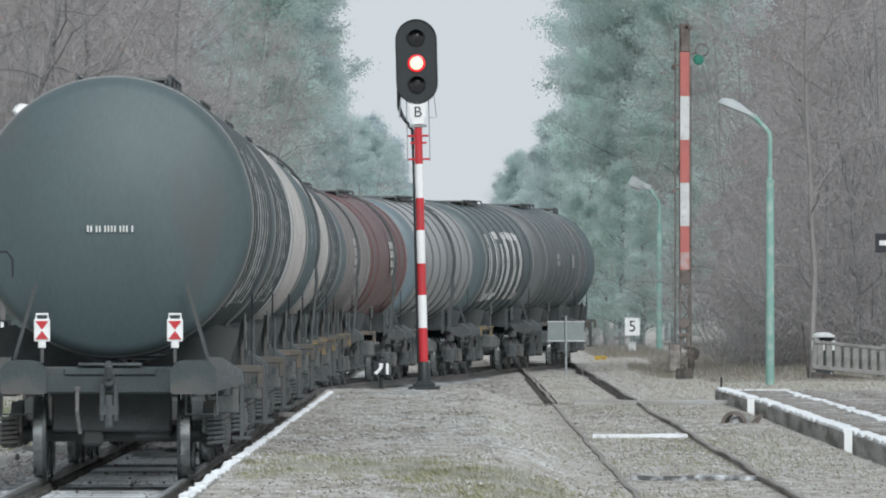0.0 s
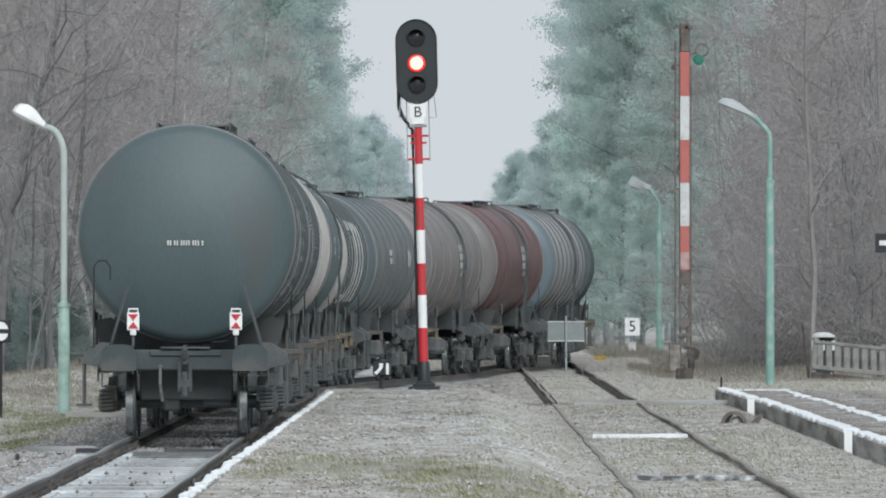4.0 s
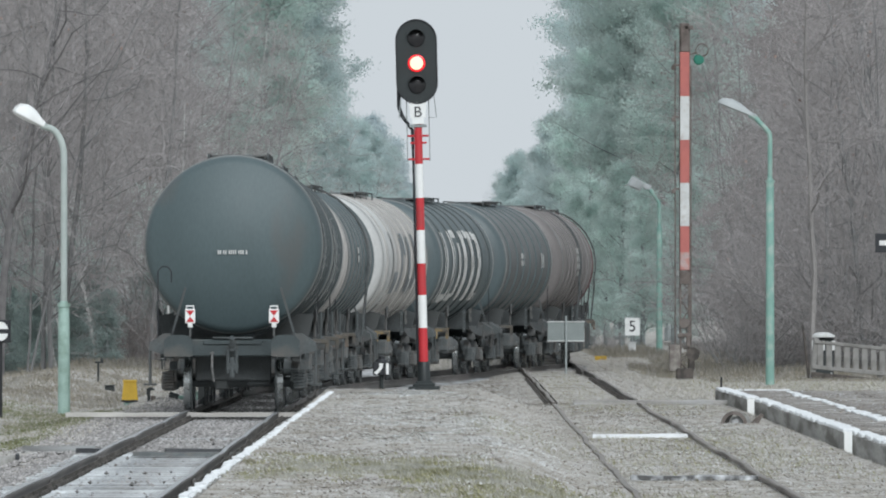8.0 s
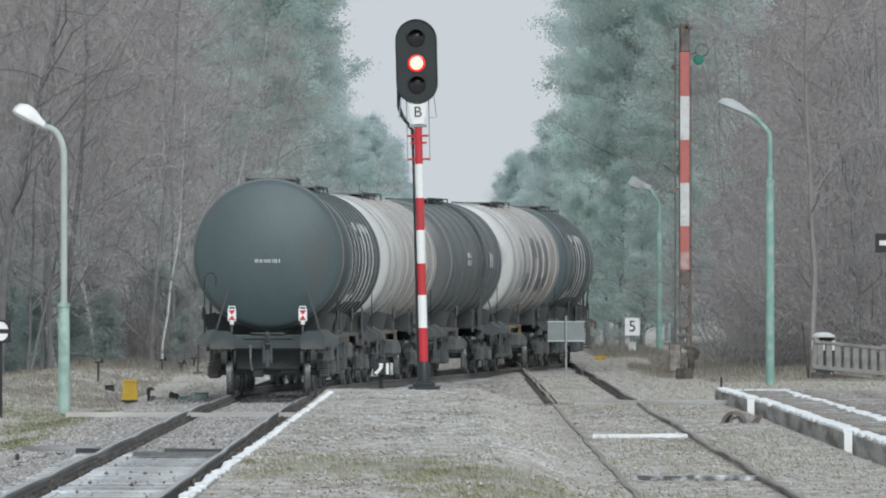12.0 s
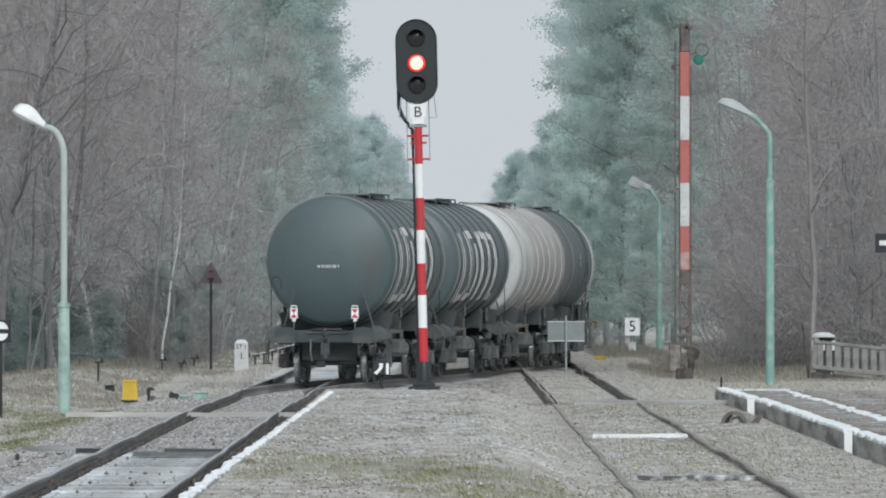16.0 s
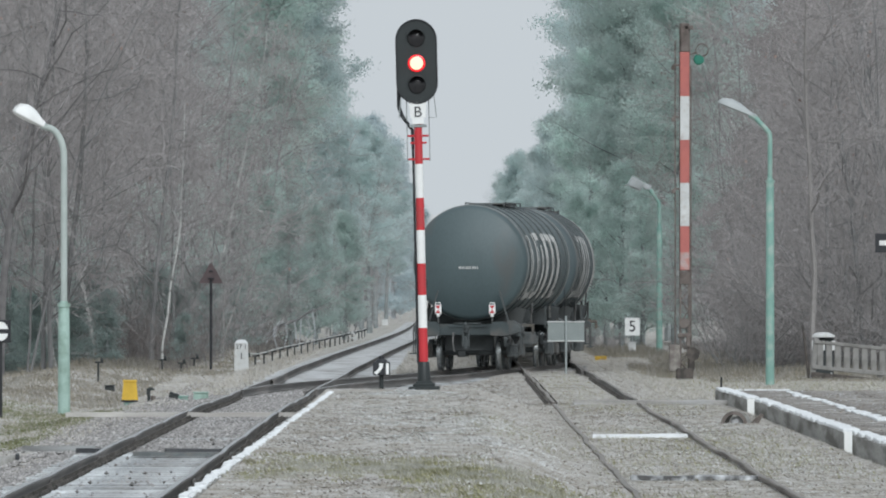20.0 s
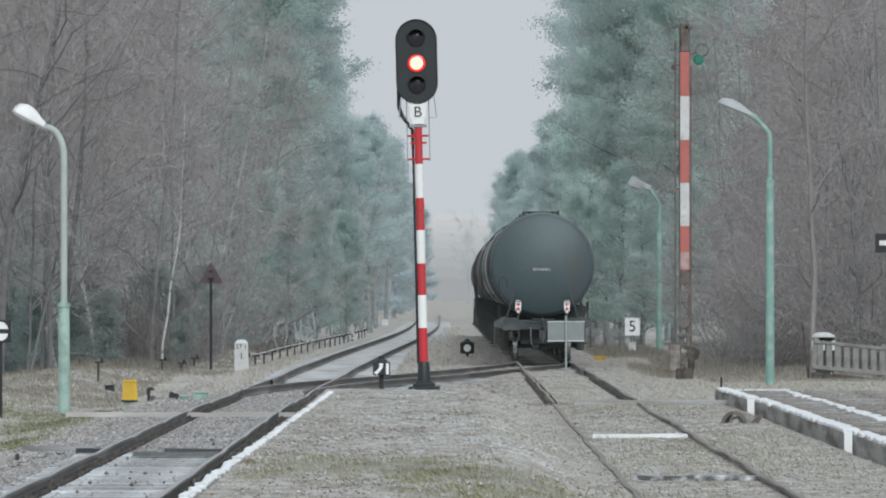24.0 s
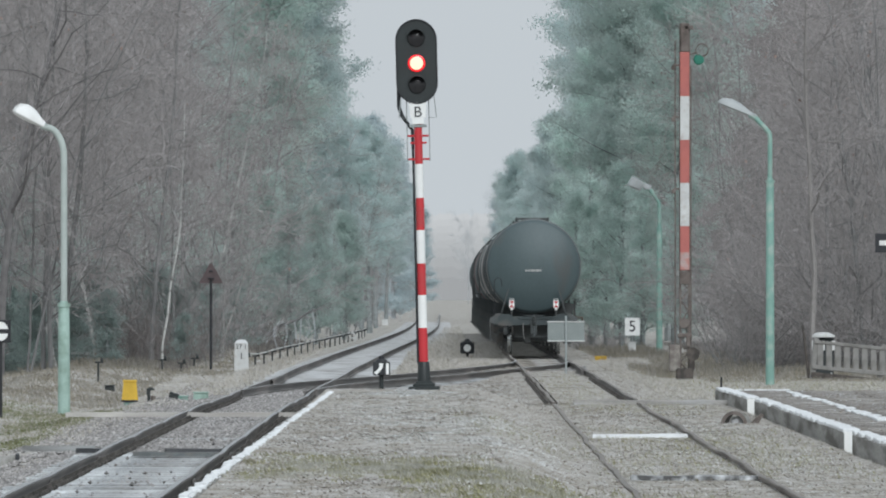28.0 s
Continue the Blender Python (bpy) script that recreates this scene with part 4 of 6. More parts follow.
        for x in (-0.95, 0.95):
            part("shunter_handle", Geo().tube([(x - 0.16, q * 6.6, 0.92), (x - 0.16, q * 6.75, 0.68), (x + 0.16, q * 6.75, 0.68), (x + 0.16, q * 6.6, 0.92)], 0.011, 6), M_FRAME, w)
        part("brake_rigging", Geo().box((0, q * 5.95, 0.70), (1.25, 0.10, 0.42), 0.03).box((-0.2, q * 5.9, 0.44), (0.22, 0.12, 0.2), 0.03).box((0.42, q * 5.85, 0.47), (0.4, 0.12, 0.12), 0.03), M_RIGGING, w, "black greasy brake rigging")
        part("beam_ledge", Geo().box((0, q * 6.53, 1.195), (0.66, 0.12, 0.03), 0.006), M_FRAME, w)
        make_bogie(w, q * 4.75)
    return w


def wagon_number(w):
    """The running number on the tail, as plain bars."""
    x = -0.245
    for width in (2, 2, 4, 3, 1):
        for _ in range(width):
            part("number_bar", Geo().box((x, -6.118, 2.60), (0.019, 0.012, 0.068), 0.003), M_WHITE, w, "small white number marking")
            x += 0.034
        x += 0.022


def flank_bars(w, material, spec):
    """Large worn letters of an owner's name, kept as plain curved strips; rows of (y, width, lowest and highest angle)."""
    for y, wide, a0, a1 in spec:
        for s in (-1, 1):
            g = Geo()
            n = 8
            r = TANK_R + 0.02
            for i in range(n + 1):
                a = radians(a0 + (a1 - a0) * i / n)
                for dy in (-wide * 0.65, wide * 0.65):
                    g.v.append((s * r * math.cos(a), y + dy, TANK_Z + r * math.sin(a)))
            g.f = [[2 * i, 2 * i + 1, 2 * i + 3, 2 * i + 2] for i in range(n)]
            part("name_strip", g, material, w, turn=False)


M_FADEDWHITE = mat("faded_lettering", (0.64, 0.64, 0.625), 0.65, var=0.15, stain=(0.28, 0.28, 0.27), amount=0.3, stain_scale=3)
M_SCRAWL = mat("grey_scrawl", (0.20, 0.22, 0.23), 0.7, var=0.2)
LETTERS = [(-4.6, 0.5, -40, 28), (-3.9, 0.7, -40, -31), (-3.0, 0.5, -38, 30), (-2.4, 0.8, 23, 31), (-2.4, 0.7, -38, -30), (-1.75, 0.4, -34, 18), (-0.6, 0.5, -38, 30),
           (0.0, 0.9, 23, 31), (0.95, 0.5, -38, 30), (1.7, 0.7, 22, 30), (2.35, 0.5, -38, 28), (2.9, 0.6, -38, -30)]
SMALL = [(-1.7, 0.7, 4, 9), (-1.7, 0.7, -3, 2), (2.9, 0.25, -5, 10), (3.3, 0.2, -5, 8)]
PANEL = [(1.0, 1.1, 10, 16), (1.0, 1.1, 2, 8), (1.0, 1.1, -6, 0), (1.0, 0.7, -13, -8)]
SCRAWL = [(-3.0, 0.3, -25, 25), (-2.2, 0.7, -30, -10), (-1.0, 0.35, -28, 20), (-0.2, 0.7, 5, 25), (0.9, 0.35, -28, 22), (1.6, 0.6, -30, -15), (2.4, 0.35, -25, 25)]

DKGREEN, DKBLUE, DKGREY, SEAM = (0.069, 0.097, 0.103), (0.080, 0.107, 0.114), (0.105, 0.112, 0.113), (0.24, 0.245, 0.24)
BEIGE, CREAM, TAN, REDBROWN, STEEL, PALE = (0.36, 0.345, 0.33), (0.50, 0.505, 0.495), (0.165, 0.152, 0.149), (0.115, 0.058, 0.060), (0.13, 0.17, 0.19), (0.30, 0.305, 0.31)
# label, body, near end, far end, bands, strips, strip material
RIB = (0.050, 0.064, 0.067)
CONSIST = [
    ("dark green railway tank wagon with two tail boards", DKGREEN, DKGREEN, DKGREEN, RIB, LETTERS, M_FADEDWHITE),
    ("dark blue-green tank wagon with worn white lettering", DKBLUE, DKBLUE, DKBLUE, RIB, LETTERS, M_FADEDWHITE),
    ("dirty beige tank wagon with a cream end", BEIGE, CREAM, DKGREY, BEIGE, (), None),
    ("dark grey tank wagon with a small white panel", DKGREY, DKGREY, DKGREY, DKBLUE, SMALL, M_FADEDWHITE),
    ("scrawled beige tank wagon with a cream end", BEIGE, CREAM, DKBLUE, BEIGE, SCRAWL, M_SCRAWL),
    ("dark blue-green tank wagon with worn white lettering", DKBLUE, DKBLUE, DKBLUE, RIB, LETTERS, M_FADEDWHITE),
    ("dark slate tank wagon with small white markings", DKGREY, DKBLUE, DKGREY, DKBLUE, SMALL, M_FADEDWHITE),
    ("dusty tan tank wagon with a white panel", TAN, TAN, TAN, TAN, PANEL, M_FADEDWHITE),
    ("red-brown tank wagon with a white data panel", REDBROWN, TAN, REDBROWN, REDBROWN, PANEL, M_FADEDWHITE),
    ("grey-blue tank wagon with a dirty grey middle", PALE, STEEL, STEEL, DKGREY, (), None),
    ("dark blue-green tank wagon with worn white lettering", DKBLUE, DKBLUE, DKBLUE, RIB, LETTERS, M_FADEDWHITE),
    ("dark slate tank wagon with small white markings", DKGREY, DKGREY, DKGREY, DKBLUE, SMALL, M_FADEDWHITE),
    ("dark slate tank wagon with small white markings", DKGREY, DKGREY, DKGREY, DKBLUE, (), None),
    ("dark slate tank wagon with small white markings", DKGREY, DKGREY, DKGREY, DKBLUE, (), None),
]
OCHRE, BROWNED, SOOT = (0.30, 0.215, 0.10), (0.19, 0.145, 0.115), (0.09, 0.092, 0.092)
STEP_PAINT = [SOOT, SOOT, BROWNED, SOOT, OCHRE, OCHRE, SOOT, OCHRE, BROWNED, SOOT, OCHRE, SOOT, SOOT, SOOT]
first = tank_wagon()
TRAIN = [first] + [copy_thing(first, pose(0, 0, 0)) for _ in CONSIST[1:]]
for wagon, (label, body, near, far, bands, strips, strip_mat) in zip(TRAIN, CONSIST):
    tagged(wagon, label)
    ends = 0
    for o in wagon.children_recursive:
        kind = o.name.split(".")[0]
        if kind == "tank":
            o.color = (*body, 1)
        elif kind == "tank_end":
            o.color = (*(near if ends == 0 else far), 1)
            ends += 1
        elif kind == "band":
            o.color = (*bands, 1)
        elif kind == "step_frame":
            o.color = (*STEP_PAINT[TRAIN.index(wagon)], 1)
        elif kind == "end_seam":
            o.color = (*SEAM, 1)
    if near == CREAM:
        shell = Geo().lathe([(-5.5, TANK_R + 0.003), (-5.49, TANK_R + 0.006), (-2.31, TANK_R + 0.006), (-2.30, TANK_R + 0.003)], 72, c=(0, 0, TANK_Z))
        part("pale_shell", shell, M_TANK, wagon, "cream painted end ring", smooth=True).color = (*CREAM, 1)
    k = TRAIN.index(wagon)
    for o in list(wagon.children_recursive):
        kind = o.name.split(".")[0]
        if (kind == "flank_ladder" and k not in (3, 7, 8, 9)) or (kind == "band" and k == 8 and abs(sum(v.co.y for v in o.data.vertices) / len(o.data.vertices)) < 2.9):
            bpy.data.objects.remove(o)
    if strips:
        flank_bars(wagon, strip_mat, strips)
wagon_number(first)
tail_lamp(first, -0.685)
tail_lamp(first, 0.685)

# ---- signals, lamps and signs ----
def light_signal():
    s = thing("colour_light_signal", pose(-0.32, 174, 0.262, 0, -1.35, 0), "red-and-white banded signal mast showing a red light", "railway signal")
    part("plinth", Geo().box((0, 0, 0.03), (0.54, 0.54, 0.07), 0.015).box((0, 0, 0.09), (0.38, 0.38, 0.06), 0.015).box((0, 0, 0.13), (0.28, 0.28, 0.05), 0.015), M_DARK, s)
    part("sleeve", Geo().lathe([(0.10, 0.0), (0.10, 0.115), (0.46, 0.10), (0.485, 0.085), (0.485, 0)], 24, "z"), M_DARK, s, smooth=True)
    z = [0.48, 1.064, 1.625, 2.166, 2.737, 3.288, 3.868, 4.60]
    for i in range(7):
        r = 0.078 - 0.0015 * i
        part("mast_band", Geo().lathe([(z[i], 0.0), (z[i], r), (z[i + 1], r - 0.001), (z[i + 1], 0.0)], 24, "z"), M_RED if i % 2 == 0 else M_WHITE, s, smooth=True)
    # oval background plate with its hooded lamps
    zc, hw, hh = 5.62, 0.345, 0.715
    oval = [(hw * math.cos(a), zc + (hh - hw) + hw * math.sin(a)) for a in [math.pi * i / 16 for i in range(17)]]
    oval += [(hw * math.cos(a), zc - (hh - hw) + hw * math.sin(a)) for a in [math.pi + math.pi * i / 16 for i in range(17)]]
    head = part("signal_head", Geo().prism(oval, -0.10, -0.05), M_DARK, s, "dark oval background plate")
    rim = [(x * 1.0, -0.11, z2) for x, z2 in oval]
    part("plate_rim", Geo().tube(rim + rim[:1], 0.012, 6, caps=False), M_BLACK, head)
    part("lamp_case", Geo().box((0, 0.07, zc), (0.40, 0.22, 1.0), 0.04), M_DARK, head)
    for k, dz in enumerate((0.40, -0.03, -0.40)):
        lens = M_REDLIGHT if k == 1 else M_DEADLENS
        part("lens", Geo().lathe([(-0.155, 0.0), (-0.15, 0.09), (-0.13, 0.14), (-0.10, 0.15)], 28, "y", (0, 0, zc + dz)), lens, head, "glowing red lens" if k == 1 else "dark unlit lens", smooth=True)
        if k == 1:
            part("lamp_glow", Geo().lathe([(-0.168, 0.0), (-0.166, 0.06), (-0.158, 0.102), (-0.145, 0.112)], 28, "y", (0, 0, zc + dz)), M_HOTLIGHT, head, "white-hot lamp centre", smooth=True)
        g = Geo()
        n = 12
        for i in range(n + 1):
            a = radians(20 + 140 * i / n)
            for r, y in ((0.165, -0.10), (0.155, -0.30), (0.145, -0.30), (0.155, -0.10)):
                g.v.append((r * math.cos(a), y, zc + dz + r * math.sin(a)))
        for i in range(n):
            for j in range(4):
                g.f.append([4 * i + j, 4 * i + (j + 1) % 4, 4 * i + 4 + (j + 1) % 4, 4 * i + 4 + j])
        if k != 1:
            part("hood", g, M_DARK, head)
    plate = part("letter_plate", Geo().prism([(-0.15, 4.92), (0.15, 4.92), (0.135, 4.66), (0.10, 4.65), (0.10, 4.55), (-0.10, 4.55), (-0.10, 4.65), (-0.125, 4.66)], -0.105, -0.075), M_WHITE, s)
    lettering("B", 0.26, M_BLACK, plate, pose(0, -0.11, 4.75), "letter")
    part("plate_clamp", Geo().box((0, -0.03, 4.52), (0.30, 0.10, 0.05), 0.01).box((0, -0.03, 4.92), (0.28, 0.10, 0.05), 0.01), M_GREY, s)
    for dz in (4.35, 4.23, 3.95):
        part("step_iron", Geo().box((0, 0, dz), (0.36 if dz != 4.23 else 0.28, 0.05, 0.035), 0.008), M_RED, s)
    for x in (-0.19, 0.19):
        part("ladder_rod", Geo().tube([(x, 0, 3.92), (x, 0, 4.98), (x * 0.9, -0.02, 5.0)], 0.009, 6), M_GREY, s)
        sx = 1 if x > 0 else -1
        part("stay_wire", Geo().tube([(sx * 0.28, -0.02, 5.05), (sx * 0.32, -0.02, 4.66), (sx * 0.18, -0.02, 4.66)], 0.008, 6), M_GREY, s)
    part("cable_conduit", Geo().tube([(-0.31, 0.02, 5.7), (-0.32, 0.02, 4.85), (-0.27, 0.02, 4.70), (-0.10, 0.02, 4.45), (-0.095, 0.0, 3.9), (-0.095, 0.0, 0.45)], [0.035, 0.035, 0.035, 0.03, 0.02, 0.02], 8), M_BLACK, s)
    return s


light_signal()


M_DARKRUST = mat("dark_rust", (0.062, 0.055, 0.05), 0.85, var=0.4, scale=5, stain=(0.11, 0.095, 0.085), amount=0.35, stain_scale=5)


def semaphore():
    s = thing("semaphore_signal", pose(5.86, 246.6, -0.17), "old rusty lattice semaphore mast with red and white front", "railway signal")
    h = [2.63, 3.70, 4.75, 5.79, 6.85, 7.92]
    for i in range(5):
        part("front_plate", Geo().box((0, -0.11, (h[i] + h[i + 1]) / 2), (0.225, 0.04, h[i + 1] - h[i]), 0.008), M_FADED if i % 2 == 0 else M_OLDWHITE, s)
    part("worn_plate", Geo().box((0, -0.135, 2.86), (0.215, 0.012, 0.42), 0.004), mat("flaked_red_paint", (0.43, 0.33, 0.315), 0.75, var=0.25, stain=(0.42, 0.2, 0.18), amount=0.35, stain_scale=6), s, "flaked pinkish foot of the red band")
    for x in (-0.105, 0.105):
        part("corner_post", Geo().box((x, -0.07, 1.35), (0.05, 0.05, 2.7), 0.006), M_RUST, s)
        part("corner_post", Geo().box((x, 0.10, 4.3), (0.05, 0.05, 8.6), 0.006), M_RUST, s)
    for i in range(10):
        z = 0.15 + i * 0.25
        sgn = 1 if i % 2 else -1
        part("lattice_bar", Geo().tube([(-0.11 * sgn, -0.08, z), (0.11 * sgn, -0.08, z + 0.25)], 0.017, 5), M_RUST, s)
    part("mast_foot", Geo().box((0, 0, 0.12), (0.42, 0.42, 0.28), 0.03), M_DARKRUST, s)
    part("joint_plate", Geo().box((0, -0.10, 2.45), (0.24, 0.06, 0.32), 0.01), M_RUST, s)
    part("mast_top", Geo().box((0, 0.02, 8.28), (0.20, 0.16, 0.70), 0.02).box((0.10, -0.02, 8.52), (0.22, 0.08, 0.10), 0.02), M_RUST, s)
    part("pull_rod", Geo().tube([(-0.23, -0.05, 0.8), (-0.23, -0.05, 8.2)], 0.02, 6), M_RUST, s)
    part("pull_rod", Geo().tube([(0.15, -0.05, 0.8), (0.15, -0.05, 7.6)], 0.016, 6), M_RUST, s)
    for z in (4.6, 6.35, 7.6):
        part("rod_guide", Geo().box((-0.19, -0.05, z), (0.20, 0.05, 0.05), 0.01).box((-0.27, -0.05, z - 0.06), (0.11, 0.08, 0.11), 0.02), M_RUST, s)
    spec = part("spectacle", Geo().tube([(0.42 + 0.15 * math.cos(a), -0.08, 7.97 + 0.15 * math.sin(a)) for a in [2 * math.pi * i / 20 for i in range(21)]], 0.016, 6).tube([(0.1, -0.08, 7.85), (0.3, -0.08, 7.92)], 0.02, 6), M_RUST, s)
    part("green_lens", Geo().lathe([(-0.10, 0.0), (-0.095, 0.10), (-0.06, 0.13), (-0.03, 0.13)], 24, "y", (0.34, 0, 7.74)), M_GREENLENS, spec, "dull green signal glass", smooth=True)
    part("relay_box", Geo().box((-0.25, -0.05, 0.50), (0.27, 0.25, 0.66), 0.03), mat("flaking_beige_paint", (0.27, 0.255, 0.23), 0.8, var=0.3, stain=(0.15, 0.13, 0.12), amount=0.4, stain_scale=5), s, "flaking pale apparatus box")
    part("lever_bracket", Geo().box((0.0, -0.12, 1.05), (0.35, 0.12, 0.10), 0.02).box((0.08, -0.16, 0.92), (0.10, 0.1, 0.30), 0.03), M_RUST, s)
    part("counterweight", Geo().lathe([(-0.1, 0.0), (-0.1, 0.16), (0.06, 0.16), (0.06, 0.0)], 18, "y", (0.20, -0.05, 0.60)).box((0.16, -0.06, 0.38), (0.16, 0.16, 0.36), 0.05), M_DARKRUST, s, smooth=True)
    part("wire_wheel", Geo().lathe([(-0.14, 0.0), (-0.14, 0.12), (-0.11, 0.13), (-0.08, 0.12), (-0.08, 0.0)], 18, "y", (-0.02, -0.06, 1.35)), M_RUST, s)
    return s


semaphore()


def street_lamp(x, y, z, hi, lower, lower_r, upper_r, reach, rise, paint, head, label, fat=1.0, upper=None, bent=True, shell=None, boxy=False):
    """A stepped mast with a curved arm reaching to -x and a flat luminaire."""
    s = thing("street_lamp", pose(x, y, z), label, "street lamp", "station lamps")
    part("lower_mast", Geo().lathe([(0.0, 0.0), (0.0, lower_r * 1.05), (lower, lower_r * 0.92), (lower + 0.10, upper_r), (lower + 0.10, 0)], 16, "z"), paint, s, smooth=True)
    part("mast_collar", Geo().lathe([(lower - 0.02, lower_r * 0.9), (lower - 0.02, lower_r * 1.08), (lower + 0.05, lower_r * 1.08), (lower + 0.05, upper_r)], 16, "z"), paint, s)
    bend = []
    for i in range(9):
        a = radians(90 * i / 8)
        bend.append((-reach * (1 - math.cos(a)) * 0.9, 0, hi + rise * math.sin(a)))
    if not bent:
        bend = [(0, 0, hi - 0.1), (-0.02, 0, hi), (-0.10, 0, hi + 0.10), (-reach * 0.9, 0, hi + rise)]
    end = bend[-1]
    part("upper_mast", Geo().tube([(0, 0, lower + 0.05)] + bend + [(end[0] - 0.12, 0, end[2] + 0.04)], upper_r, 12), upper or paint, s, smooth=True)
    if lower > 1:
        part("door_plate", Geo().box((0, -lower_r, min(0.9, lower * 0.5)), (0.09, 0.015, 0.3), 0.004), paint, s)
    hx, hz = end[0] - 0.08, end[2] + 0.03
    tilt = Matrix.Translation((hx, 0, hz)) @ Matrix.Rotation(radians(28 if bent else 22), 4, "Y")
    g = Geo()
    stations = [(0.02, 0.05, 0.06), (-0.10, 0.075, 0.09), (-0.28, 0.13, 0.15), (-0.48, 0.155, 0.17), (-0.64, 0.12, 0.13), (-0.71, 0.05, 0.06)]
    rings = 14
    k = head
    for u, w, t in stations:
        for j in range(rings):
            a = 2 * math.pi * j / rings
            zz = t * math.sin(a)
            zz = zz if zz > 0 else zz * 0.2 * fat
            g.v.append((tilt @ Vector((u * k, w * k * fat * math.cos(a), zz * k * fat)))[:])
    for i in range(len(stations) - 1):
        for j in range(rings):
            a, b = i * rings + j, i * rings + (j + 1) % rings
            g.f.append([a, b, b + rings, a + rings])
    g.f.append(list(range(rings)))
    g.f.append([(len(stations) - 1) * rings + j for j in range(rings)])
    if boxy:
        g = Geo().box((0, 0, 0), (0.46, 0.34, 0.40), 0.06, tilt.to_3x3()).box((0.37, 0, 0.0), (0.3, 0.16, 0.18), 0.03, tilt.to_3x3())
        g.v = [(x + tilt.translation.x - 0.40, y2, z2 + tilt.translation.z + 0.20 - (0.21 if x > 0.22 else 0.0) * 0.6) for x, y2, z2 in g.v]
    lum = part("luminaire", g, shell or M_LAMPW, s, "pale grey lamp housing", smooth=True)
    part("arm_clamp", Geo().box((hx + 0.05, 0, hz), (0.16, 0.10, 0.10), 0.02, Matrix.Rotation(radians(28), 3, "Y")), M_GREY, lum)
    return s


street_lamp(7.33, 228, -0.15, 5.65, 4.55, 0.095, 0.055, 0.38, 0.36, M_GREEN, 1.12, "green stepped lamp post with a pale luminaire", bent=False)
street_lamp(7.36, 346, -0.15, 5.15, 4.2, 0.105, 0.07, 0.35, 0.40, M_GREEN, 1.0, "green lamp post standing before the pines", fat=1.3, bent=False, boxy=True)
street_lamp(-7.29, 195.6, -0.43, 4.95, 2.1, 0.115, 0.065, 0.36, 0.58, M_PALEGREEN, 0.92, "pale green lamp post with a white luminaire by the bank", fat=1.55, upper=mat("grey_green_mast_paint", (0.40, 0.45, 0.43), 0.6, var=0.1), shell=M_WHITE)


def board_sign(name, x, y, z0, zc, w, h, material, label, category, post=0.03, post_mat=None, back=False, top=None):
    s = thing(name, pose(x, y, z0), label, category)
    hgt = (top if top else zc + h / 2) - z0
    part("post", Geo().tube([(0, 0, 0), (0, 0, hgt)], post, 10), post_mat or M_GREY, s)
    b = part("board", Geo().box((0, -0.05 if not back else 0.05, zc - z0), (w, 0.025, h), 0.006), material, s)
    return s, b


sig5, b5 = board_sign("speed_board", 6.70, 360, -0.15, 0.70, 0.54, 0.64, M_WHITE, "white square board with a black numeral five", "speed sign", 0.03)
lettering("5", 0.56, M_BLACK, b5, pose(0, -0.068, 0.85), "numeral")
part("board_edge", Geo().tube([(-0.27, -0.06, 0.53), (0.27, -0.06, 0.53), (0.27, -0.06, 1.17), (-0.27, -0.06, 1.17), (-0.27, -0.06, 0.53)], 0.012, 5), M_GREY, b5)
stop, bs = board_sign("closed_track_board", 3.12, 258, -0.15, 0.93, 0.93, 0.50, mat("dull_sign_back", (0.23, 0.26, 0.255), 0.6, var=0.1), "grey back of a board on a pole in the siding", "sign", 0.028, back=True, top=1.33)
part("board_frame", Geo().box((0, 0.04, 1.33), (0.95, 0.03, 0.03), 0.006).box((0, 0.04, 0.84), (0.95, 0.03, 0.03), 0.006), M_OLDWHITE, bs)

# dark triangular sign on a pole, seen from behind
tri = thing("triangle_sign", pose(-6.25, 274, -0.25), "brown back of a triangular sign on a dark pole", "sign")
part("post", Geo().tube([(0, 0, 0), (0, 0, 2.5)], 0.038, 10), M_BLACK, tri)
part("board", Geo().prism([(-0.33, 2.42), (0.33, 2.42), (0.02, 2.98), (-0.02, 2.98)], 0.045, 0.07), mat("brown_enamel", (0.08, 0.058, 0.06), 0.6, var=0.2), tri)
part("board_clamp", Geo().box((0, 0.03, 2.55), (0.16, 0.06, 0.04), 0.008).box((0, 0.03, 2.75), (0.10, 0.06, 0.04), 0.008), M_BLACK, tri)

# kilometre stone
km = thing("kilometre_stone", pose(-5.43, 274, -0.22), "white painted kilometre stone with black figures", "marker stone")
stone = part("stone", Geo().prism([(-0.20, 0.0), (0.20, 0.0), (0.175, 0.78), (0.10, 0.845), (-0.10, 0.845), (-0.175, 0.78)], -0.11, 0.11), M_OLDWHITE, km)
lettering("27 1", 0.17, M_BLACK, stone, pose(0.0, -0.114, 0.68), "figures")
lettering("1", 0.24, M_BLACK, stone, pose(0.0, -0.114, 0.42), "figures")
part("cap", Geo().prism([(-0.185, 0.775), (0.185, 0.775), (0.10, 0.87), (-0.10, 0.87)], -0.12, 0.12), M_SNOW, km, "frosted stone cap")


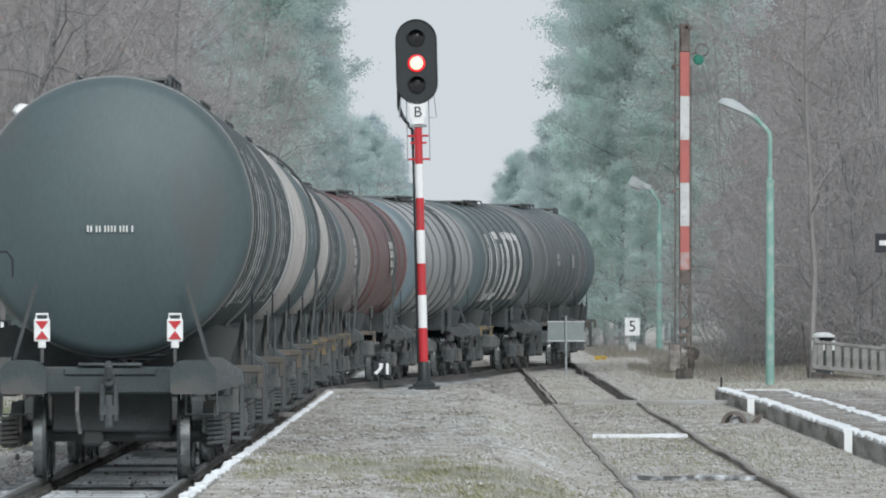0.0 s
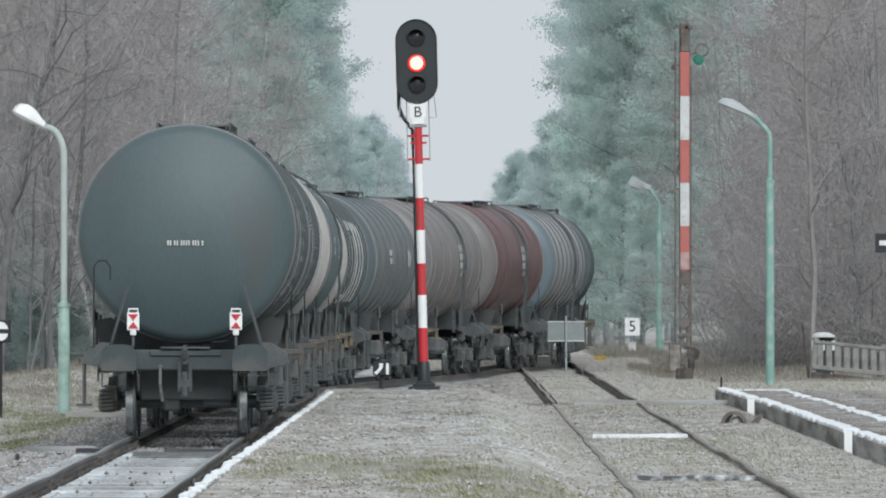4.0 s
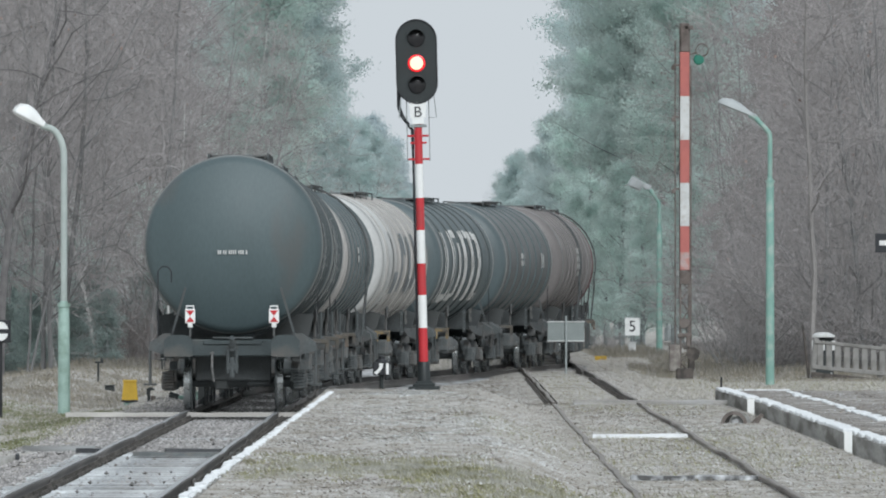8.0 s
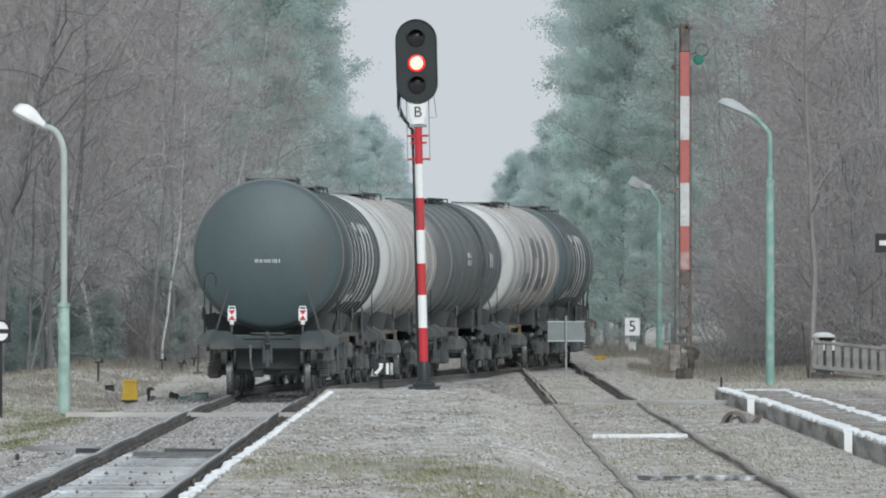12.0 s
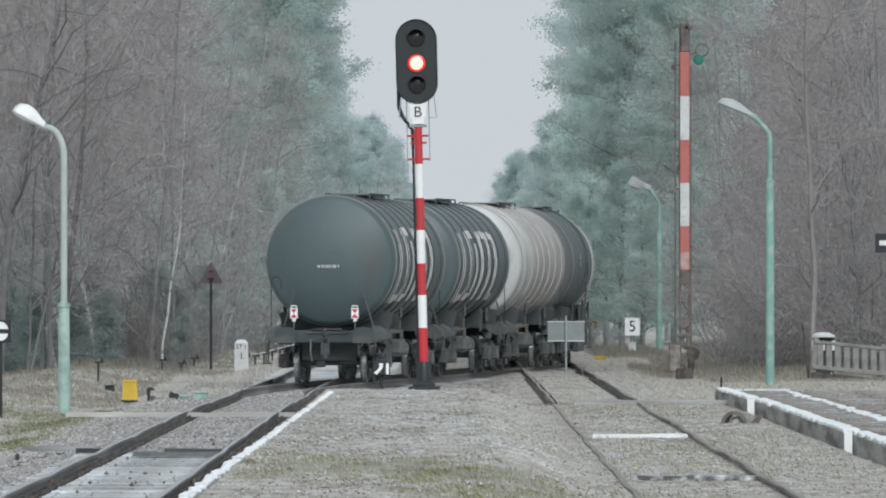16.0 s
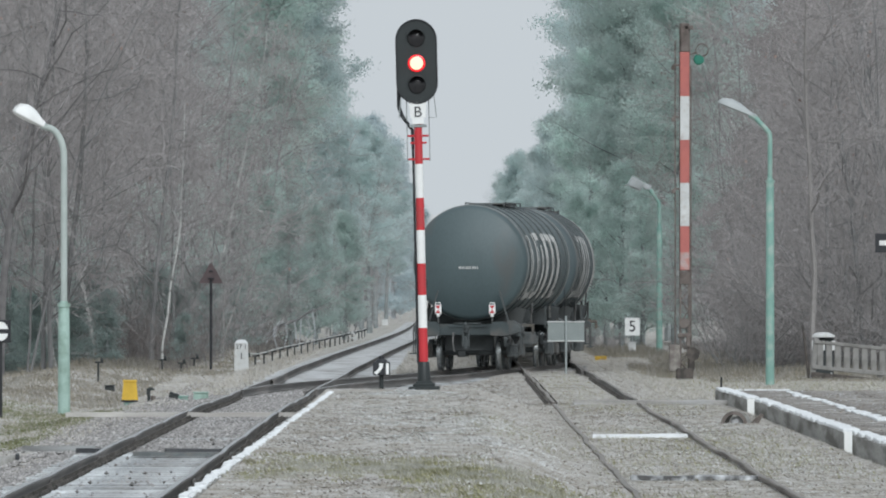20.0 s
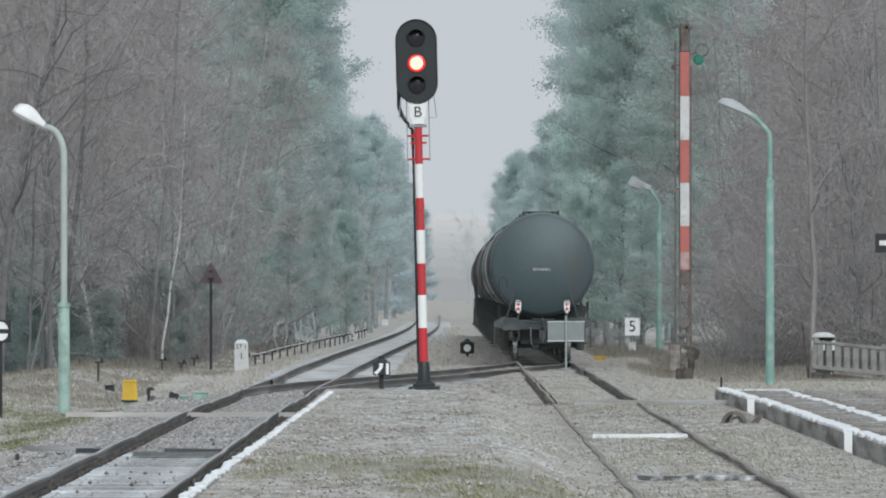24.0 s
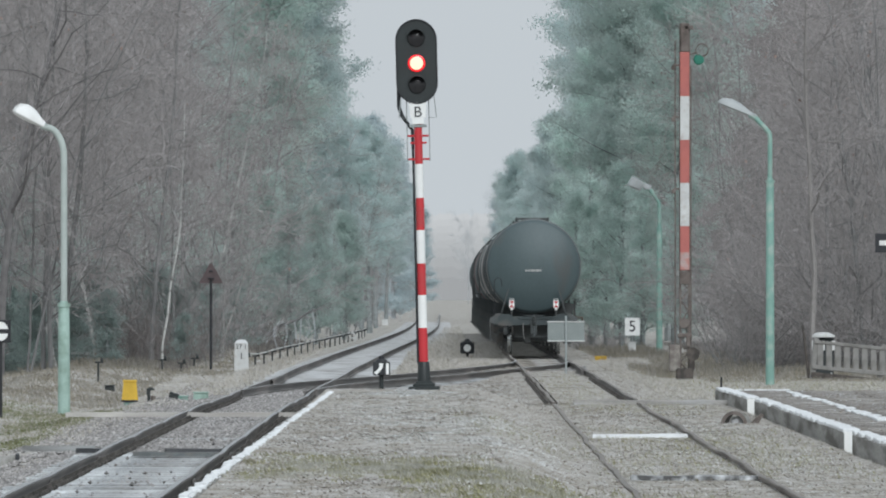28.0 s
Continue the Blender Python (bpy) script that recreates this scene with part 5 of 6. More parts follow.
def point_lantern(x, y, z, zb, size, kind, label):
    s = thing("point_indicator", pose(x, y, z), label, "point indicator", "point indicators")
    part("stem", Geo().tube([(0, 0, 0), (0, 0, zb - z)], 0.045, 10), M_DARK, s)
    case = part("lantern_case", Geo().box((0, 0, zb - z + size / 2), (size * 1.25, size, size), 0.015), M_BLACK, s)
    part("lantern_cap", Geo().lathe([(zb - z + size, size * 0.45), (zb - z + size + 0.04, size * 0.38), (zb - z + size + 0.05, size * 0.22), (zb - z + size + 0.10, size * 0.22), (zb - z + size + 0.12, 0)], 16, "z"), M_BLACK, s)
    f = -size / 2 - 0.008
    zc = zb - z + size / 2
    if kind == "arrow":
        part("white_arrow", Geo().prism([(-0.148, zc - 0.09), (-0.095, zc - 0.122), (0.02, zc), (0.04, zc + 0.10), (-0.05, zc + 0.10), (-0.04, zc + 0.025)], f, f + 0.01), M_WHITE, case, "white bent arrow")
        part("white_bar", Geo().prism([(0.089, zc - 0.118), (0.145, zc - 0.118), (0.145, zc + 0.10), (0.089, zc + 0.10)], f, f + 0.01), M_WHITE, case, "white upright bar")
    else:
        part("white_disc", Geo().lathe([(f, 0.0), (f, size * 0.33), (f + 0.01, size * 0.33)], 24, "y", (0, 0, zc)), M_WHITE, case, "white disc")
    part("side_glass", Geo().box((size * 0.63, 0, zc), (0.01, size * 0.7, size * 0.7), 0.003), M_GREY, case)
    return s


point_lantern(-1.21, 200, -0.19, 0.30, 0.27, "arrow", "black point lantern with a white arrow and bar")
point_lantern(0.78, 327, -0.20, -0.05, 0.36, "disc", "black point lantern with a white disc")

# signs cut by the picture's edges
edge, be = board_sign("round_marker_board", -7.87, 181, -0.40, 1.24, 0.36, 0.40, M_BLACK, "black board with a split white disc on a pole", "sign", 0.03, M_BLACK)
part("upper_half_disc", Geo().prism([(0.13 * math.cos(a), 1.66 + 0.02 + 0.13 * math.sin(a)) for a in [math.pi * i / 12 for i in range(13)]], -0.076, -0.064), M_WHITE, be)
part("lower_half_disc", Geo().prism([(0.13 * math.cos(a), 1.62 - 0.02 + 0.13 * math.sin(a)) for a in [math.pi + math.pi * i / 12 for i in range(13)]], -0.076, -0.064), M_WHITE, be)
edge2, be2 = board_sign("bar_marker_board", 9.87, 225, -0.15, 3.02, 0.62, 0.42, M_BLACK, "black board with a white level bar on a pole", "sign", 0.03, M_BLACK)
part("white_bar", Geo().box((0, -0.068, 3.17), (0.44, 0.012, 0.11), 0.004), M_WHITE, be2)

# yellow apparatus box on its stone
yb = thing("trackside_box", pose(-6.37, 207, -0.385), "yellow lidded trackside box on a stone foot", "junction box")
part("foot", Geo().box((0, 0, 0.02), (0.24, 0.24, 0.14), 0.03), M_GREEN, yb, "mossy green foot")
part("box_body", Geo().prism([(-0.165, 0.12), (0.165, 0.12), (0.13, 0.49), (-0.13, 0.49)], -0.13, 0.13), M_YELLOW, yb)
part("lid", Geo().box((0, 0, 0.51), (0.29, 0.29, 0.05), 0.014), M_YELLOW, yb)
part("dark_rim", Geo().box((0, 0, 0.105), (0.34, 0.32, 0.04), 0.01), M_BLACK, yb)


def pulley_post(x, y, z, h, label="short dark signal-wire post with a pulley"):
    s = thing("wire_post", pose(x, y, z), label, "wire post", "signal wire posts")
    part("stake", Geo().box((0, 0, h / 2), (0.05, 0.05, h), 0.008), M_DARK, s)
    part("pulley_arm", Geo().box((0.02, 0, h), (0.22, 0.06, 0.04), 0.01), M_DARK, s)
    part("pulley", Geo().lathe([(-0.03, 0.0), (-0.03, 0.06), (0.03, 0.06), (0.03, 0)], 14, "x", (0.08, 0, h + 0.05)), M_DARK, s)
    return s


wires = []
for i in range(22):
    y = 278 + 9.4 * i
    x = line_main(y) - 2.45 + 0.25 * smoothstep(262, 470, y)
    z = ground_z(x, y)
    pulley_post(x, y, z - 0.02, 0.36)
    wires.append((x + 0.08, y, z + 0.40))
tagged(part("signal_wire", Geo().tube(wires, 0.022, 6), M_OLDWHITE), "thin frosted signal wire on low posts", "wire")
for x, y, h in ((-8.1, 239, 0.48), (-7.4, 268, 0.32), (-6.95, 270, 0.25), (-6.75, 276, 0.30)):
    pulley_post(x, y, ground_z(x, y) - 0.02, h)

# point machine covers and stones beside the main line
def low_box(name, x, y, w, h, material, label, category, lid=True):
    s = thing(name, pose(x, y, ground_z(x, y) - 0.03), label, category)
    part("box_body", Geo().box((0, 0, h / 2), (w, 0.35, h), 0.02), material, s)
    if lid:
        part("lid", Geo().box((0, 0, h + 0.012), (w * 1.08, 0.4, 0.03), 0.01), material, s)
    return s


stand = thing("wire_compensator", pose(-5.85, 203, ground_z(-5.85, 203) - 0.03), "small dark iron stand with a curved hood", "iron stand")
part("stand_leg", Geo().box((-0.02, 0, 0.12), (0.06, 0.08, 0.24), 0.012), M_DARK, stand)
part("hood", Geo().prism([(-0.07, 0.16), (-0.06, 0.27), (0.0, 0.31), (0.09, 0.27), (0.10, 0.24), (0.02, 0.24), (0.0, 0.17)], -0.07, 0.07), M_DARK, stand)
part("weight", Geo().lathe([(0.04, 0.0), (0.04, 0.05), (0.13, 0.05), (0.13, 0.0)], 10, "z", (0.07, 0, 0)), M_RUST, stand)
casing = thing("wire_compensator", pose(-5.43, 205, ground_z(-5.43, 205) - 0.03), "squat dark iron casing with a tilted lid", "iron casing")
part("box_body", Geo().box((0, 0, 0.06), (0.18, 0.3, 0.14), 0.02), M_DARK, casing)
part("lid", Geo().prism([(-0.10, 0.13), (-0.06, 0.185), (0.12, 0.12), (0.11, 0.09)], -0.17, 0.17), M_DARK, casing)
low_box("point_machine", -4.95, 208, 0.30, 0.17, M_PALEGREEN, "low pale green point machine cover", "point machine")
low_box("point_machine", -5.3, 206.6, 0.24, 0.10, M_GREEN, "low green point machine cover", "point machine")
low_box("yellow_marker", 4.9, 316, 0.36, 0.13, M_YELLOW, "low yellow marker block in the grass", "marker")
low_box("marker_stone", 6.5, 350, 0.26, 0.40, M_OLDWHITE, "small white capped stone in dry grass", "marker stone")
low_box("rubble_stone", -7.6, 232, 0.22, 0.15, M_DARK, "dark lump of iron on the grassy bank", "scrap")
low_box("distance_marker", line_main(640) - 2.6, 640, 0.42, 0.40, M_OLDWHITE, "small white marker beside the main line", "marker")
hoop = thing("wire_hoop", pose(line_main(430) - 2.1, 430, -0.2), "white bent hoop guard by the signal wire", "guard hoop")
part("hoop", Geo().tube([(-0.16, 0, 0), (-0.16, 0, 0.30), (-0.08, 0, 0.38), (0.08, 0, 0.38), (0.16, 0, 0.30), (0.16, 0, 0)], 0.035, 8), M_OLDWHITE, hoop)
part("cross_bar", Geo().tube([(-0.16, 0, 0.18), (0.16, 0, 0.18)], 0.025, 6), M_OLDWHITE, hoop)

pipe = thing("drain_pipe", pose(-5.74, 132, -0.53), "short grey concrete pipe end in the ballast", "pipe")
part("pipe_wall", Geo().lathe([(-0.5, 0.12), (-0.5, 0.16), (0.12, 0.16), (0.12, 0.18), (0.20, 0.18), (0.20, 0.12)], 24, "x", (0, 0, 0.18)), M_CONC, pipe, smooth=True)
part("dark_rim", Geo().lathe([(0.195, 0.10), (0.195, 0.20), (0.24, 0.20), (0.24, 0.10)], 24, "x", (0, 0, 0.18)), M_BLACK, pipe)
bar = thing("pipe_ring", pose(4.53, 157, -0.10, 0, 0, -12), "broken pipe ring half sunk in the turf with frost inside", "pipe")
part("ring", Geo().lathe([(-0.2, 0.155), (-0.2, 0.195), (0.2, 0.195), (0.2, 0.155)], 28, "y", (0, 0, 0.0), True), M_CONC, bar, smooth=True)
part("rusty_rim", Geo().lathe([(-0.225, 0.15), (-0.225, 0.205), (-0.19, 0.205), (-0.19, 0.15)], 28, "y", (0, 0, 0.0), True), M_RUST, bar, "dark rusty rim", smooth=True)
part("frosted_stone", Geo().lathe([(0, 0.11), (0.06, 0.12), (0.11, 0.08), (0.13, 0)], 9, "z", (0.02, 0, 0)), M_SNOW, bar)
wedge = thing("scrap_wedge", pose(4.82, 157, -0.12), "rusty iron wedge leaning on the kerb", "scrap iron")
part("wedge", Geo().prism([(-0.12, 0), (0.03, 0), (0.13, 0.16), (0.09, 0.19)], -0.05, 0.05), M_RUST, wedge)
peg = thing("survey_peg", pose(5.80, 212, -0.2), "short dark peg at the platform end", "peg")
part("peg", Geo().tube([(0, 0, 0), (0, 0, 0.36)], 0.022, 8), M_BLACK, peg)

# fence beside the paved platform
M_FENCE = mat("grey_fence_concrete", (0.25, 0.245, 0.235), 0.9, var=0.2, stain=(0.17, 0.165, 0.155), amount=0.35, stain_scale=3)
fence = thing("fence", pose(0, 0, 0), "low grey concrete slat fence on a dark footing", "fence")
fence.matrix_basis = pose(8.72, 240, -0.17, 0, 5.6, 6)
slat = Geo().box((0, 0, 0), (0.145, 0.045, 0.60), 0.012).mesh("slat")
slat.materials.append(M_FENCE)
part("top_rail", Geo().box((2.4, 0, 0.93), (4.9, 0.10, 0.08), 0.012), M_FENCE, fence)
part("bottom_rail", Geo().box((2.4, 0, 0.34), (4.9, 0.10, 0.10), 0.012), M_FENCE, fence)
part("footing", Geo().box((2.4, 0.06, 0.10), (4.9, 0.16, 0.24), 0.02), M_DARKRUST, fence)
for i in range(23):
    part("slat", slat, M_FENCE, fence, at=pose(0.12 + 0.213 * i, 0.0, 0.63, 0, -5.6, 0))
for x in (0.0, 1.6, 3.2, 4.8):
    part("fence_post", Geo().box((x, 0.06, 0.50), (0.13, 0.12, 1.06), 0.02), M_FENCE, fence)
leaning = thing("leaning_post", pose(8.72, 242, -0.2, 0, -7, 0), "thin dark rusty post leaning beside the fence", "post")
part("post", Geo().tube([(0, 0, 0), (0, 0, 1.35)], [0.04, 0.022], 8), M_DARKRUST, leaning)
cap = thing("capped_marker", pose(9.2, 246, -0.2), "white capped concrete marker behind the fence", "marker stone")
part("cap", Geo().lathe([(1.04, 0.0), (1.04, 0.28), (1.09, 0.27), (1.15, 0.16), (1.165, 0.0)], 18, "z"), M_OLDWHITE, cap, smooth=True)
for x in (-0.24, 0.0, 0.24):
    part("white_slip", Geo().box((x, -0.1, 0.84), (0.09 if x else 0.06, 0.08, 0.24), 0.01), M_OLDWHITE, cap)
part("white_wedge", Geo().prism([(-0.05, -0.02), (0.30, -0.02), (0.14, 0.20)], -1.62, -1.55), M_OLDWHITE, cap)
part("cap_neck", Geo().box((0, 0, 0.5), (0.5, 0.12, 1.08), 0.02), M_DARK, cap)

# ---- the woods ----
def limb(g, rng, p, d, length, r0, r1, segs, sides, wander, lift):
    """A wandering, tapering branch; returns its points and directions."""
    pts, rad, dirs = [p.copy()], [r0], [d.copy()]
    for i in range(segs):
        d = (d + Vector((rng.gauss(0, wander), rng.gauss(0, wander), rng.gauss(0, wander) + lift))).normalized()
        p = p + d * (length / segs)
        pts.append(p.copy())
        dirs.append(d.copy())
        rad.append(r0 + (r1 - r0) * (i + 1) / segs)
    g.tube(pts, rad, sides, caps=False)
    return pts, dirs


def side_way(rng, d, spread):
    """A direction that leaves d by about spread."""
    u = d.orthogonal().normalized()
    u.rotate(Matrix.Rotation(rng.uniform(0, 6.283), 3, d))
    return (d * math.cos(spread) + u * math.sin(spread)).normalized()


def ribbon(g, p, q, w):
    """A fine twig as a thin three-sided splinter."""
    d = (q - p).normalized()
    u = d.orthogonal().normalized() * w
    v = d.cross(u)
    o = len(g.v)
    g.v.extend(((p + u)[:], (p - u * 0.5 + v * 0.87)[:], (p - u * 0.5 - v * 0.87)[:], q[:]))
    g.f.extend(((o, o + 1, o + 3), (o + 1, o + 2, o + 3), (o + 2, o, o + 3)))


def bare_tree(seed, height, stems=1, first=0.25, boughs=15, bark=None, radius=0.11, twig=None, leaves=0):
    """A leafless broad-leaved tree: stems, boughs, branches and a crown of fine twigs."""
    rng = random.Random(seed)
    wood, fine, leaf = Geo(), Geo(), Geo()
    for s in range(stems):
        lean = 0.0 if stems == 1 else 0.13
        d = Vector((rng.gauss(0, 0.03 + lean), rng.gauss(0, 0.03 + lean), 1)).normalized()
        h = height * rng.uniform(0.82, 1.0)
        pts, dirs = limb(wood, rng, Vector((rng.gauss(0, 0.12) * (stems - 1), rng.gauss(0, 0.12) * (stems - 1), -0.15)), d, h, radius * rng.uniform(0.5, 0.75), 0.010, 9, 6, 0.075, 0.02)
        for b in range(boughs):
            t = first + (1 - first) * (b + rng.random()) / boughs
            k = min(int(t * 9), 8)
            f = t * 9 - k
            p = pts[k].lerp(pts[k + 1], f)
            bl = height * rng.uniform(0.18, 0.40) * (1.05 - t * 0.65)
            q, qd = limb(wood, rng, p, side_way(rng, dirs[k], radians(rng.uniform(36, 76))), bl, radius * 0.24 * (1.1 - t * 0.75), 0.007, 5, 4, 0.20, 0.055)
            for c in range(9):
                j = rng.randint(1, 5)
                cl = bl * rng.uniform(0.25, 0.5)
                e, ed = limb(fine, rng, q[j], side_way(rng, qd[j], radians(rng.uniform(25, 60))), cl, 0.009, 0.004, 3, 3, 0.24, 0.03)
                for _ in range(6):
                    m = rng.randint(1, 3)
                    w = side_way(rng, ed[m], radians(rng.uniform(20, 60)))
                    a = e[m]
                    z = a + (w + Vector((0, 0, 0.05))) * rng.uniform(0.25, 0.85)
                    ribbon(fine, a, z, 0.0048)
                    for _ in range(2):
                        y = a.lerp(z, rng.uniform(0.3, 0.9))
                        ribbon(fine, y, y + side_way(rng, w, radians(35)) * rng.uniform(0.15, 0.45), 0.0042)
                    if leaves and rng.random() < leaves:
                        o = len(leaf.v)
                        u = Vector((rng.gauss(0, 0.03), rng.gauss(0, 0.03), rng.gauss(0, 0.03)))
                        leaf.v.extend((z[:], (z + u)[:], (z + Vector((u.y, u.z, -abs(u.x) - 0.04)))[:]))
                        leaf.f.append((o, o + 1, o + 2))
    t = thing("bare_tree", pose(0, 0, 0), "", "tree")
    part("trunk", wood, bark or M_BARK, t, turn=False, smooth=True)
    part("crown", fine, twig or M_TWIG, t, turn=False)
    if leaf.v:
        part("withered_leaves", leaf, M_LEAF, t, turn=False)
    return t


def shrub(seed, height, whips=26, material=None):
    """A thicket of thin upright whips with side twigs."""
    rng = random.Random(seed)
    stem, fine = Geo(), Geo()
    for _ in range(whips):
        p = Vector((rng.gauss(0, 0.7), rng.gauss(0, 0.7), -0.1))
        d = Vector((rng.gauss(0, 0.5), rng.gauss(0, 0.5), 1)).normalized()
        h = height * rng.uniform(0.45, 1.0)
        pts, dirs = limb(stem, rng, p, d, h, rng.uniform(0.009, 0.018), 0.004, 6, 3, 0.2, -0.01)
        for _ in range(17):
            j = rng.randint(1, 5)
            w = side_way(rng, dirs[j], radians(rng.uniform(25, 65)))
            a = pts[j].lerp(pts[j + 1], rng.random())
            z = a + w * h * rng.uniform(0.10, 0.28)
            ribbon(fine, a, z, 0.0065)
            for _ in range(4):
                y = a.lerp(z, rng.uniform(0.25, 0.95))
                ribbon(fine, y, y + side_way(rng, w, radians(40)) * h * rng.uniform(0.04, 0.12), 0.005)
    t = thing("shrub", pose(0, 0, 0), "", "shrub")
    part("stem_clump", stem, M_BARK, t, turn=False)
    part("twig_mass", fine, material or M_TWIG, t, turn=False)
    return t


def pine(seed, height, crown_from, reach, branches, needles, clump=19, size=0.25, bark=None):
    """A Scots pine: bare lower trunk, whorled limbs that turn up, and needle tufts in uneven clumps."""
    rng = random.Random(seed)
    wood, green = Geo(), Geo()
    pts, dirs = limb(wood, rng, Vector((0, 0, -0.2)), Vector((0, 0, 1)), height, 0.02 * height * 0.55 + 0.05, 0.03, 10, 7, 0.025, 0.02)
    v, f = green.v, green.f
    for b in range(branches):
        t = crown_from + (1 - crown_from) * ((b + rng.random()) / branches)
        k = min(int(t * 10), 9)
        p = pts[k].lerp(pts[k + 1], t * 10 - k)
        rel = (t - crown_from) / (1 - crown_from)
        ln = reach * (1.0 - rel ** 1.7 * 0.85) * rng.uniform(0.45, 1.25) * (0.7 + 0.3 * min(1, rel * 4))
        q, qd = limb(wood, rng, p, side_way(rng, dirs[k], radians(rng.uniform(62, 92) - 30 * rel)), ln, 0.022 * (1.1 - rel) + 0.010, 0.006, 4, 3, 0.12, 0.08)
        for c in range(clump):
            u = 0.15 + 0.9 * rng.random() ** 0.6
            j = min(int(u * 4), 3)
            centre = q[j].lerp(q[j + 1], u * 4 - j) + Vector((rng.gauss(0, 0.22), rng.gauss(0, 0.22), rng.gauss(0.10, 0.08))) * (0.5 + reach * 0.2)
            wide = size * rng.uniform(0.8, 1.5)
            for _ in range(34):
                d = Vector((rng.gauss(0, 0.9), rng.gauss(0, 0.9), rng.gauss(0.75, 0.6))).normalized()
                w = d.orthogonal().normalized() * size * 0.11
                a = centre + Vector((rng.gauss(0, 0.62), rng.gauss(0, 0.62), rng.gauss(0, 0.42))) * wide
                z = a + d * size * rng.uniform(0.3, 0.65)
                o = len(v)
                v.extend(((a + w)[:], (a - w)[:], z[:]))
                f.append((o, o + 1, o + 2))
    t = thing("pine_tree", pose(0, 0, 0), "", "tree")
    part("trunk", wood, bark or M_PBARK, t, turn=False, smooth=True)
    part("crown", green, needles, t, turn=False)
    return t


used = set()


def plant(proto, x, y, rz, scale, label, group, lean=0.0):
    """Sets the model itself the first time, then copies; lean tips it towards +x."""
    m = pose(x, y, ground_z(x, y) - 0.03, 0, lean, 0) @ pose(0, 0, 0, 0, 0, rz)
    proto_first = proto.name not in used
    used.add(proto.name)
    ob = proto if proto_first else copy_thing(proto, m)
    ob.matrix_basis = m
    ob.scale = (scale, scale, scale)
    return tagged(ob, label, group=group)


B1 = bare_tree(21, 11.5, 1, 0.10, 21, radius=0.085)
B2 = bare_tree(22, 10.5, 2, 0.10, 12, radius=0.055)
B3 = bare_tree(23, 12.5, 1, 0.14, 20, bark=M_BARK, radius=0.11, leaves=0.05)
B4 = bare_tree(24, 11.0, 3, 0.12, 9, radius=0.045, leaves=0.03)
W1 = bare_tree(25, 11.5, 1, 0.45, 12, bark=M_BIRCH, radius=0.075)
W2 = bare_tree(26, 8.0, 1, 0.48, 8, bark=M_BIRCH, radius=0.052)
W3 = bare_tree(27, 12.5, 1, 0.30, 14, bark=mat("pale_grey_bark", (0.29, 0.275, 0.268), 0.9, var=0.25, scale=3, stain=(0.22, 0.21, 0.205), amount=0.35, stain_scale=3), radius=0.12)
S1, S2 = shrub(31, 3.4), shrub(32, 5.2, 30)
P1 = pine(41, 15.5, 0.34, 3.2, 66, M_PINE, 25)
P2 = pine(42, 13.5, 0.30, 2.8, 58, M_PINE, 24)
P3 = pine(43, 7.0, 0.10, 1.7, 46, M_PINE, 13, 0.22)
R1 = pine(44, 15.0, 0.36, 3.1, 60, M_HAZE, 24)
R2 = pine(45, 12.5, 0.33, 2.7, 52, M_HAZE, 23)
F1 = pine(46, 14.5, 0.04, 2.6, 44, M_FARHAZE, 12, 0.4, M_FARTWIG)
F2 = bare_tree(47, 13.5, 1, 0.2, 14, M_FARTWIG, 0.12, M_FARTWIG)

O1 = bare_tree(28, 13.5, 1, 0.18, 20, bark=mat("dark_wet_bark", (0.135, 0.13, 0.13), 0.9, var=0.3, scale=3, bump=0.4), radius=0.2)
rt = random.Random(77)
LBARE, LBIRCH, LSHRUB = "leafless grey-brown tree in the misty wood", "leafless birch with pale bark in the misty wood", "leafless tangled undergrowth at the wood's edge"
LPINE, LYOUNG, LHAZE, LFAR = "tall blue-green pine beside the line", "young blue-green pine among bare trees", "pine standing back along the line, coloured paler for haze", "distant pine coloured white for haze"

plant(O1, -10.75, 247, 40, 1.0, "large dark leafless tree at the wood's edge", "bare trees of the wood", 4)
# west wood: bare trees in front, thickening backwards
for i in range(62):
    y = 250 + 150 * (i / 62) + rt.uniform(-8, 8)
    edge = -9.6 if y < 287 else -7.5 if y < 330 else -6.5
    x = edge - (0.0436 * y + 1.5 + edge) * rt.random() ** 1.1
    plant(rt.choice((B1, B2, B3, B4, B3, B1)), x, y, rt.uniform(0, 360), rt.uniform(0.85, 1.25), LBARE, "bare trees of the wood")
for x, y, sc, proto, lean in ((-9.95, 262, 0.9, W2, -12), (-9.65, 261, 0.75, W2, -9), (-9.7, 285, 1.05, W1, -1), (-7.63, 276, 1.1, W2, 0.5), (-6.56, 296, 0.8, W2, 9.5), (-6.45, 297, 0.75, W2, 6.5), (-7.9, 335, 1.0, W1, 2),
                              (-7.3, 345, 0.9, W2, -3)):
    plant(proto, x, y, rt.uniform(0, 360), sc, LBIRCH, "birches of the wood", lean)
for i in range(20):
    y = rt.uniform(292, 420)
    x = rt.uniform(-0.0436 * y - 0.5, -7.0)
    plant(rt.choice((S1, S2)), x, y, rt.uniform(0, 360), rt.uniform(0.7, 1.1), LSHRUB, "undergrowth of the wood")

